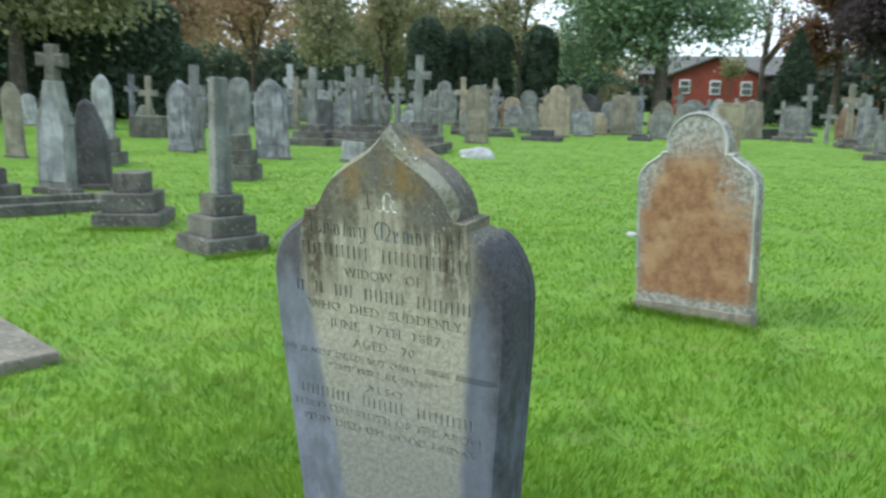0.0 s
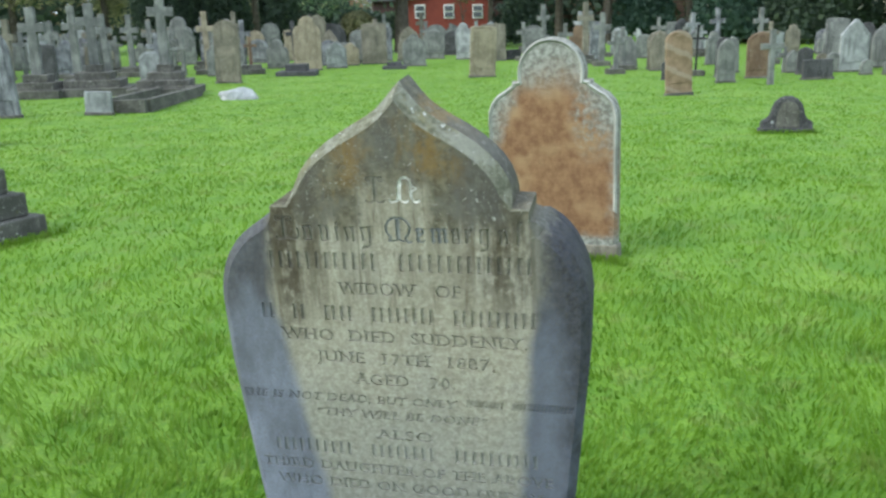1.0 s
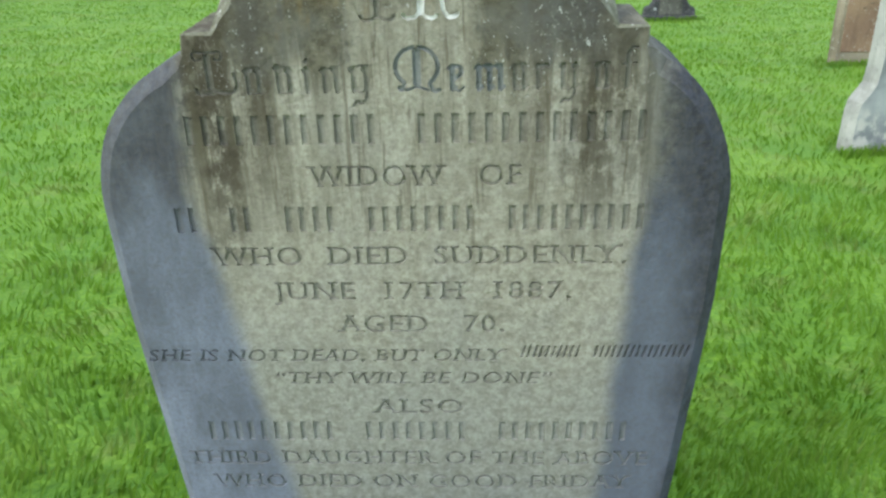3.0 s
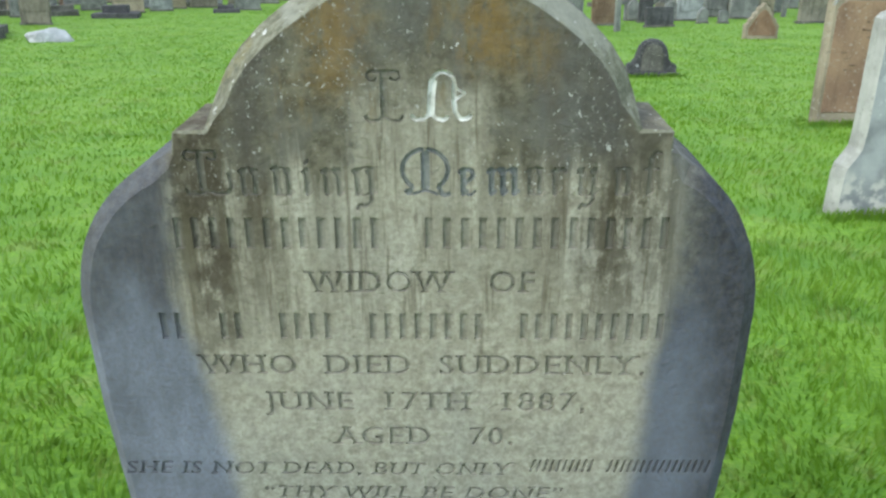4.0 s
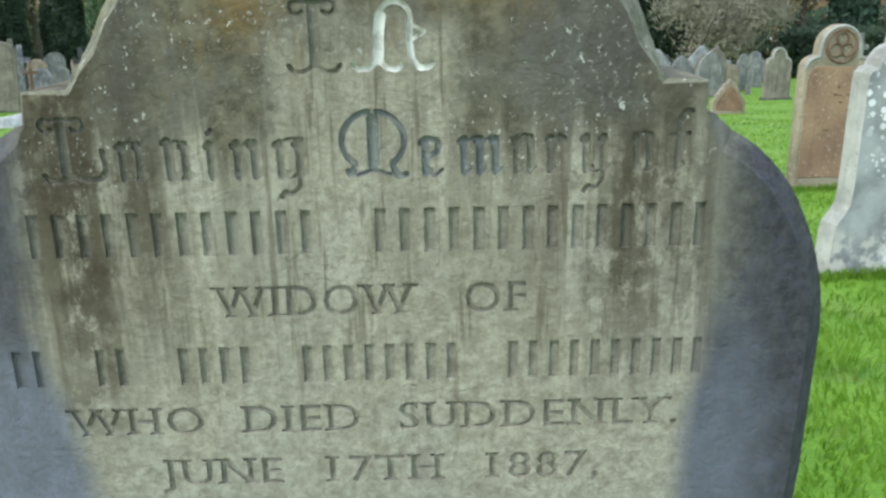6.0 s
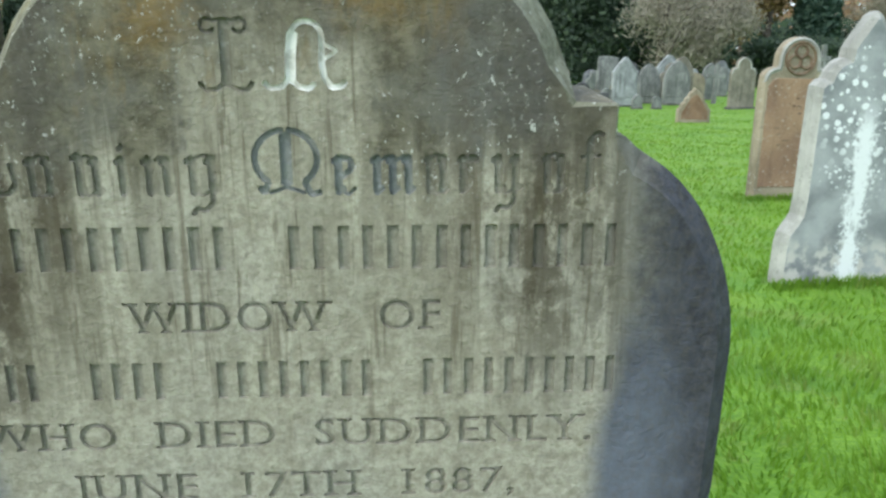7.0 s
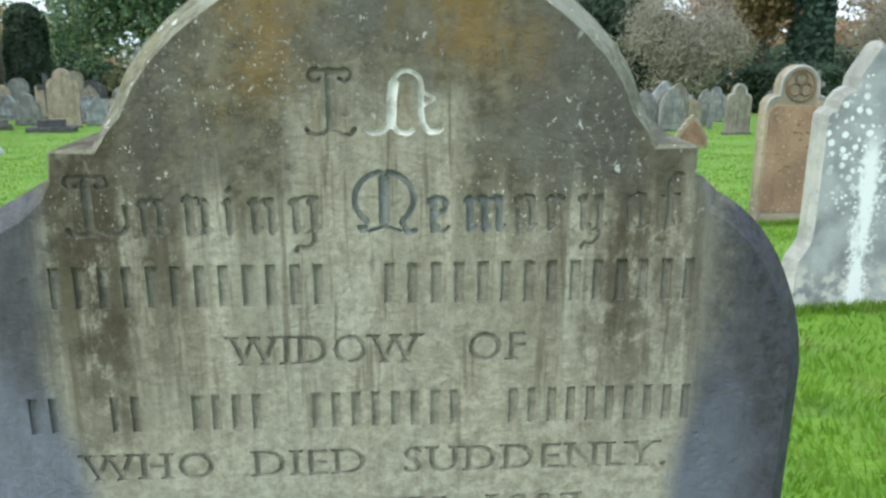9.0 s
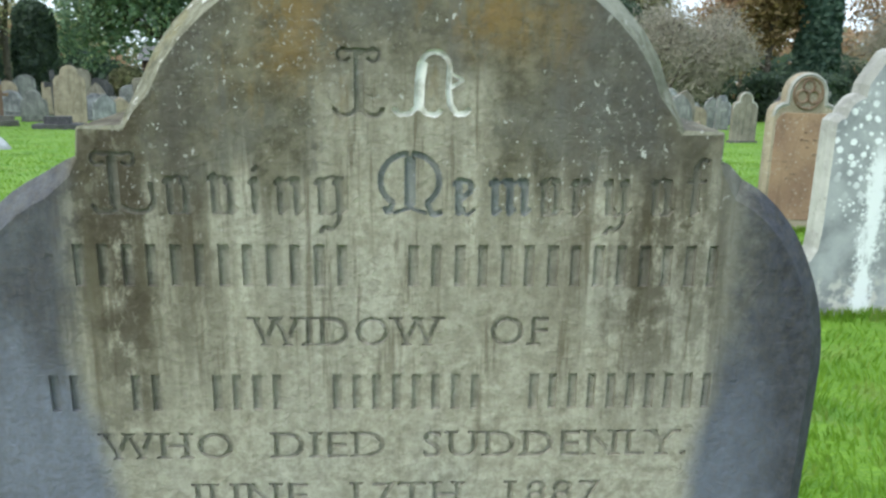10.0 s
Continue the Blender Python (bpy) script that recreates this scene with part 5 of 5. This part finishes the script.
build_kerb("mossy grave kerb in the grass before a gabled headstone", -7.95, 4.0, 66, 1.9, 0.8)
build_kerb("overgrown mossy grave kerb before the tall cross", -9.15, 14.3, 101, 3.3, 0.9, 0.26)


def build_rock(name, label, x, y, size, mat, seed):
    bm = bmesh.new()
    bmesh.ops.create_icosphere(bm, subdivisions=4, radius=1.0)
    for v in bm.verts:
        p = v.co.copy()
        k = 1 + 0.3 * noise.noise(p * 1.3 + Vector((seed, 0, 0))) + 0.1 * noise.noise(p * 4 + Vector((seed, 3, 0)))
        v.co = Vector((p.x * size[0] * k, p.y * size[1] * k, max(-0.05, p.z * size[2] * k)))
    ob = part(name, bm, mat, None, "", True)
    tagged(ob, label, "rock")
    stand(ob, x, y, 20)


build_rock("rock", "pale broken stone lying in the grass", -7.72, 15.25, (0.43, 0.26, 0.24), STONE["white"], 3.0)
build_rock("rock", "small pale flat stone in the grass", -1.42, 7.1, (0.11, 0.08, 0.03), STONE["white"], 9.0)


def build_ledger():
    ob = part("ledger_slab", block(1.5, 0.62, 0.12, -0.05, 0.015), STONE["tan"])
    tagged(ob, "pale tan flat grave slab lying in the lawn", "grave slab")
    stand(ob, -3.5, 0.7, -15)


build_ledger()


# ---------------------------------------------------------------- trees
def tube(verts, faces, a, b, ra, rb, k=7):
    a, b = Vector(a), Vector(b)
    d = (b - a).normalized()
    u = d.cross(Vector((0.3, 0.2, 1))).normalized()
    if u.length < 0.1:
        u = Vector((1, 0, 0))
    v = d.cross(u)
    s = len(verts)
    for c, r in ((a, ra), (b, rb)):
        for i in range(k):
            t = 2 * math.pi * i / k
            verts.append(tuple(c + (u * math.cos(t) + v * math.sin(t)) * r))
    for i in range(k):
        faces.append((s + i, s + (i + 1) % k, s + k + (i + 1) % k, s + k + i))


def leaf_mesh(name, centres, size, mat, parent, rng, flat=0.6):
    """Many small four-cornered leaf sprays at the centres."""
    k = len(centres)
    u = rng.normal(size=(k, 3))
    u /= np.linalg.norm(u, axis=1, keepdims=True)
    w = rng.normal(size=(k, 3))
    v = np.cross(u, w)
    v /= np.linalg.norm(v, axis=1, keepdims=True)
    s = (size * rng.uniform(0.5, 1.3, k))[:, None]
    quad = np.stack([centres - u * s, centres - v * s * flat, centres + u * s, centres + v * s * flat], 1)
    me = bpy.data.meshes.new(name)
    me.vertices.add(4 * k)
    me.vertices.foreach_set("co", quad.astype(np.float32).ravel())
    me.loops.add(4 * k)
    me.loops.foreach_set("vertex_index", np.arange(4 * k, dtype=np.int32))
    me.polygons.add(k)
    me.polygons.foreach_set("loop_start", np.arange(0, 4 * k, 4, dtype=np.int32))
    me.update(calc_edges=True)
    me.materials.append(mat)
    ob = new(name, me)
    ob.parent = parent
    return ob


def grow(rng, h, r, fork, depth, spread, up):
    """Limbs as (start, end, radius, radius) and the tips."""
    limbs, tips = [], []

    def go(p, d, length, rad, level):
        q = p + d * length
        limbs.append((p, q, rad, rad * 0.66))
        if level == 0:
            tips.append(q)
            return
        for i in range(fork + (1 if level == depth else 0)):
            nd = (d * 0.8 + Vector(rng.normal(size=3)) * spread + Vector((0, 0, up))).normalized()
            go(q - d * length * rng.uniform(0, 0.3), nd, length * rng.uniform(0.6, 0.82), rad * 0.62, level - 1)

    go(Vector((0, 0, -0.2)), Vector((0.02, 0.0, 1)), h * 0.3, r, depth)
    return limbs, tips


def build_tree(label, x, y, h, crown, mat, leaves, seed, trunk=0.25, size=0.2, low=0.28, category="tree", spread=0.5, flat=0.6, turn=0.0):
    rng = np.random.default_rng(seed)
    tree = new("tree")
    tagged(tree, label, category)
    limbs, tips = grow(rng, h, trunk, 3, 3, spread, 0.12)
    top = max(t.z for t in tips)
    wide = max(math.hypot(t.x, t.y) for t in tips)
    fx, fz = crown / wide * 0.85, h * 0.9 / top
    verts, faces = [], []
    for a, b, ra, rb in limbs:
        tube(verts, faces, (a.x * fx, a.y * fx, a.z * fz), (b.x * fx, b.y * fx, b.z * fz), ra, rb)
    link_mesh("trunk", verts, faces, BARK, tree, smooth=True)
    if leaves:
        centres = np.array([(t.x * fx, t.y * fx, t.z * fz) for t in tips])
        extra = np.array([((a.x + b.x) / 2 * fx, (a.y + b.y) / 2 * fx, (a.z + b.z) / 2 * fz) for a, b, ra, rb in limbs[4:]])
        centres = np.concatenate([centres, extra])
        centres = centres[centres[:, 2] > low * h]
        pick = rng.integers(0, len(centres), leaves)
        off = rng.normal(size=(leaves, 3)) * crown * np.array([0.17, 0.17, 0.13])
        leaf_mesh("crown", centres[pick] + off, size, mat, tree, rng, flat)
    stand(tree, x, y, float(rng.uniform(0, 360)) + turn)
    return tree


def build_yew(label, x, y, h, r, seed, mat=None, leaves=9000, cone=0.0, size=0.13, name="yew"):
    """A dense evergreen: a rounded column or cone, its surface of many small sprays."""
    rng = np.random.default_rng(seed)
    tree = new(name)
    tagged(tree, label, "evergreen tree")
    verts, faces = [], []
    tube(verts, faces, (0, 0, -0.2), (0, 0, h * 0.8), 0.18, 0.05)
    link_mesh("trunk", verts, faces, BARK, tree, smooth=True)
    f = rng.random(leaves) ** 0.8
    a = rng.uniform(0, 2 * np.pi, leaves)
    prof = (1 - cone * f) * np.sqrt(np.clip(1 - np.clip((f - 0.8) / 0.2, 0, 1) ** 2, 0.02, 1)) if cone < 0.5 else np.clip(1 - f, 0.02, 1) ** 0.8
    lump = np.array([1 + 0.16 * noise.noise((math.cos(t) * 2, math.sin(t) * 2, 6 * g + seed)) for t, g in zip(a.tolist(), f.tolist())])
    rad = r * prof * lump * (1 - 0.35 * rng.random(leaves) ** 2)
    c = np.stack([rad * np.cos(a), rad * np.sin(a), h * (f * 0.98 + 0.02) + rng.normal(size=leaves) * 0.05], 1)
    leaf_mesh("crown", c, size, mat or YEW, tree, rng)
    bm = bmesh.new()
    bmesh.ops.create_uvsphere(bm, u_segments=14, v_segments=12, radius=1.0)
    for v in bm.verts:
        g = min(1.0, max(0.0, 0.5 + 0.5 * v.co.z))
        k = (1 - cone * g) if cone < 0.5 else max(0.03, (1 - g) ** 0.8)
        n2 = math.hypot(v.co.x, v.co.y)
        full = min(1.0, n2 * 2.2) / max(n2, 1e-4)
        v.co = Vector((v.co.x * full * r * 0.72 * k, v.co.y * full * r * 0.72 * k, h * (0.02 + 0.93 * g)))
    part("inner_foliage", bm, mat or YEW, tree, "", True)
    stand(tree, x, y)
    return tree


build_tree("large green broadleaf tree at the churchyard edge", -27.1, 16.7, 9.5, 4.6, OLIVE, 22400, 1, 0.35, 0.13, 0.2)
build_tree("large green broadleaf tree with overhanging crown", -33.0, 15.0, 10.5, 5.2, GREEN, 19200, 2, 0.35, 0.13, 0.15)
build_yew("broad dark yew behind the graves", -28.0, 21.6, 5.0, 2.6, 3, leaves=12000)
build_yew("broad dark yew behind the graves", -30.5, 19.0, 4.6, 2.4, 4, leaves=9000)
build_yew("dark yew bush at the lawn's edge", -32.0, 27.0, 3.4, 2.4, 5, leaves=8000)
build_tree("autumn tree with thin rust-brown leaves", -36.8, 33.3, 9.5, 3.6, AUTUMN, 9000, 6, 0.22, 0.13, 0.08)
build_tree("autumn tree with thin orange leaves", -36.0, 38.5, 10.0, 3.8, AUTUMN, 8000, 7, 0.22, 0.13, 0.08)
build_tree("tall olive-green broadleaf tree", -31.4, 38.4, 9.0, 3.4, OLIVE, 11000, 8, 0.25, 0.13, 0.06)
build_tree("tall olive-brown broadleaf tree", -30.0, 44.5, 9.5, 3.8, OLIVE, 10000, 9, 0.25, 0.13, 0.06)
build_tree("tall olive-brown broadleaf tree", -25.5, 44.0, 9.0, 3.4, OLIVE, 9000, 10, 0.25, 0.13, 0.06)
build_yew("clipped dark green columnar yew", -20.1, 33.3, 4.75, 0.9, 11, leaves=9000)
build_yew("clipped dark green columnar yew", -19.3, 34.9, 4.35, 0.5, 12, leaves=6000)
build_yew("clipped dark green round-topped yew", -17.9, 35.7, 4.5, 1.08, 13, leaves=10000)
build_yew("clipped dark green columnar yew", -15.8, 37.0, 4.55, 0.85, 14, leaves=9000)
build_tree("tall tree behind the yews, grey-green", -22.0, 48.0, 11.0, 4.2, OLIVE, 7000, 15, 0.25, 0.13, 0.15)
build_tree("large bright green broadleaf tree with thick trunk", -10.6, 39.8, 9.5, 5.0, GREEN, 36000, 16, 0.42, 0.13, 0.08, turn=180)
build_yew("small yellow-green shrub under the broadleaf tree", -12.6, 39.0, 1.9, 0.75, 36, OLIVE, leaves=2500, name="shrub")
build_tree("bare leafless tree with fine branches", -9.4, 60.0, 10.5, 4.8, COPPER, 700, 17, 0.24, 0.12, 0.4)
build_tree("small autumn tree with yellow-orange leaves by the red house", -11.0, 58.0, 4.6, 1.3, OLIVE, 650, 34, 0.05, 0.13, 0.6)
build_yew("dark green conical conifer by the houses", -5.4, 47.6, 5.0, 1.7, 18, leaves=10000, cone=0.6, size=0.15, name="conifer")
build_tree("tall copper-brown autumn tree", -4.0, 54.0, 11.5, 2.7, COPPER, 24000, 19, 0.3, 0.13, 0.05)
build_tree("dark plum-brown broadleaf tree", -0.9, 50.5, 10.5, 3.0, PLUM, 26000, 35, 0.3, 0.14, 0.05)
build_yew("dark green tall conifer by the houses", 1.2, 52.0, 10.5, 2.0, 20, CONIFER, leaves=9000, cone=0.85, size=0.18, name="conifer")
build_tree("tall dull green broadleaf tree", 4.4, 60.0, 11.0, 4.0, OLIVE, 11200, 21, 0.3, 0.13, 0.25)
build_yew("dark green spreading evergreen tree", 6.4, 46.0, 7.5, 2.8, 22, CONIFER, leaves=11000, size=0.16)
build_yew("dark spreading evergreen hedge tree", 9.6, 43.2, 6.0, 2.8, 23, leaves=11000, size=0.16)
build_yew("dark spreading evergreen hedge tree", 8.2, 50.0, 9.0, 2.6, 24, leaves=8000, size=0.18)
build_tree("pollarded grey-brown tree with dense bare twigs", 11.0, 35.4, 5.0, 3.0, DULL, 9500, 25, 0.2, 0.17, 0.18, flat=0.12)
build_tree("pollarded grey-brown tree with dense bare twigs", 13.7, 35.9, 5.1, 2.1, DULL, 7500, 26, 0.2, 0.17, 0.18, flat=0.12)
build_tree("autumn tree with thin yellow-brown leaves", 18.6, 45.4, 10.0, 3.2, AUTUMN, 11200, 27, 0.25, 0.13, 0.12)
build_tree("bushy brown-gold autumn tree, leafy to the ground", 18.2, 41.3, 8.5, 2.3, RUSSET, 15000, 37, 0.22, 0.13, 0.02)
build_yew("dark ivy-clad conifer column", 20.5, 41.0, 9.5, 1.15, 28, CONIFER, leaves=9000, cone=0.3, size=0.17, name="conifer")
build_tree("low bushy brown autumn tree", 23.3, 38.3, 5.6, 3.0, DULL, 9500, 29, 0.2, 0.17, 0.12, flat=0.12)
build_tree("autumn tree with brown leaves", 26.0, 41.5, 10.0, 3.8, AUTUMN, 9600, 30, 0.25, 0.13, 0.15)
build_tree("tall olive tree at the churchyard edge", 14.0, 50.0, 11.0, 3.8, OLIVE, 8000, 31, 0.25, 0.13, 0.3)
build_yew("dark green yew with ivy", 13.0, 44.0, 5.0, 2.2, 32, leaves=8000, size=0.16)
build_yew("dark low evergreen hedge bush", 18.0, 38.0, 2.2, 2.2, 33, leaves=7000, size=0.14)


def build_belt(name, label, mat, count, seed, near, tops):
    """Far hedge and woods that close the churchyard; tops: (degrees, height) round the horizon."""
    rng = np.random.default_rng(seed)
    deg = rng.uniform(-25, 215, count)
    a = np.radians(deg)
    d = near + rng.uniform(0, 7, count)
    x, y = d * np.cos(a), d * np.sin(a)
    level = np.interp(deg, [t[0] for t in tops], [t[1] for t in tops])
    wave = np.array([0.3 * noise.noise((float(t) * 11, seed, 0)) + 0.16 * noise.noise((float(t) * 41, seed, 0)) for t in a])
    p = -np.clip(x, -40, 40) - 2.0
    z = 0.006 * (p + np.sqrt(p * p + 4)) + level * (1 + wave) * rng.random(count) ** 0.9
    ob = leaf_mesh(name, np.stack([x, y, z], 1), 0.34, mat, None, rng, 0.75)
    tagged(ob, label, "hedge", kind="stuff")


build_belt("far_scrub", "dark evergreen hedge and scrub round the churchyard", YEW, 64000, 40, 70, [(-25, 4), (60, 4), (84, 5), (94, 5.5), (97, 4), (99, 2.0), (105, 2.2), (112, 4.5), (215, 5)])
build_belt("far_woods", "far autumn woods beyond the churchyard hedge", AUTUMN, 64000, 41, 84, [(-25, 7), (64, 7), (82, 7), (94, 7), (97, 4), (99, 2), (106, 2), (111, 6), (118, 9.5), (140, 10), (215, 9)])
build_belt("far_trees", "far olive-green trees beyond the churchyard hedge", OLIVE, 64000, 42, 92, [(-25, 8), (64, 7.5), (82, 7.5), (93, 7), (98, 2.5), (105, 2.5), (110, 7), (118, 10), (150, 10.5), (215, 9)])


# ---------------------------------------------------------------- houses
def brick(name, a, b):
    n = Nodes(name, 0.9)
    rows = n.noise(3.0, n.scaled(n.co, (4, 4, 14)), 3)
    c = n.mix(n.step(rows, 0.4, 0.62), a, b)
    return n.color(n.mix(n.math("MULTIPLY", n.step(n.noise(1.1), 0.5, 0.7), 0.35), c, tuple(0.6 * q for q in a)))


RED_BRICK = brick("red_brick", (0.2, 0.045, 0.035), (0.27, 0.07, 0.05))
DARK_BRICK = brick("brown_brick", (0.1, 0.065, 0.055), (0.14, 0.09, 0.07))
SLATE = weathered("roof_slate", (0.17, 0.165, 0.16), (0.1, 0.1, 0.1), 0.3, 0.3, 0.2)
WHITE = Nodes("white_window_paint", 0.5).color((0.75, 0.76, 0.76))
PANE = Nodes("window_glass", 0.08)
PANE.p.inputs["Specular IOR Level"].default_value = 0.8
PANE = PANE.color((0.05, 0.055, 0.065))


def build_house(label, x, y, rz, w, d, eaves, ridge, mat, windows):
    house = new("house")
    tagged(house, label, "house")
    prof = [(-w / 2, -1.0), (w / 2, -1.0), (w / 2, eaves), (0, ridge), (-w / 2, eaves)]
    bm = slab(prof, d, 0.02)
    part("wall", bm, mat, house)
    for s in (-1, 1):
        run, rise = w / 2 + 0.45, ridge - eaves
        bm = block(math.hypot(run, rise * run / (w / 2)), d + 0.7, 0.16, 0, 0.02)
        turn = Matrix.Translation((s * run / 2, 0, ridge + 0.06 - rise * run / w)) @ Matrix.Rotation(s * math.atan2(rise, w / 2), 4, "Y")
        bmesh.ops.transform(bm, matrix=turn, verts=bm.verts)
        part("roof", bm, SLATE, house)
    for wx, wz, ww, wh in windows:
        win = new("window")
        win.parent = house
        for px, pz, pw, ph, m, n2, dy in ((0, 0, ww, wh, WHITE, "frame", 0.0), (0, wh * 0.22, ww * 0.78, wh * 0.34, PANE, "pane", -0.05), (0, -wh * 0.22, ww * 0.78, wh * 0.34, PANE, "pane", -0.05)):
            bm = block(pw, 0.12, ph, -ph / 2, 0.015)
            for v in bm.verts:
                v.co += Vector((wx + px, -d / 2 - 0.02 + dy, wz + pz))
            o = part(n2, bm, m, win)
    stand(house, x, y, rz)


build_house("red brick gabled house with white sash windows", -13.3, 65.0, 10, 5.9, 9.0, 2.9, 4.1, RED_BRICK, [(-2.1, 2.1, 0.75, 1.0), (0.0, 2.05, 0.75, 1.0), (2.1, 2.0, 0.75, 1.0)])
build_house("long low slate-roofed house behind the red gable", -13.6, 76.0, 100, 9.0, 17.0, 3.2, 4.7, DARK_BRICK, [])
build_house("brown brick house with white windows among trees", 3.6, 75.0, 0, 9.5, 8.0, 5.6, 8.0, DARK_BRICK, [(-3.0, 4.3, 0.9, 1.2), (-0.6, 4.3, 0.9, 1.2), (2.4, 4.3, 0.9, 1.2), (-3.0, 1.7, 0.9, 1.2), (2.4, 1.7, 0.9, 1.2)])
build_house("brown brick house with slate roof beyond the crosses", 2.2, 82.0, 0, 10.0, 8.0, 4.6, 7.0, DARK_BRICK, [(-3.0, 3.4, 0.9, 1.2), (0.2, 3.4, 0.9, 1.2), (3.0, 3.4, 0.9, 1.2)])

build_grass(580000)
build_tufts()
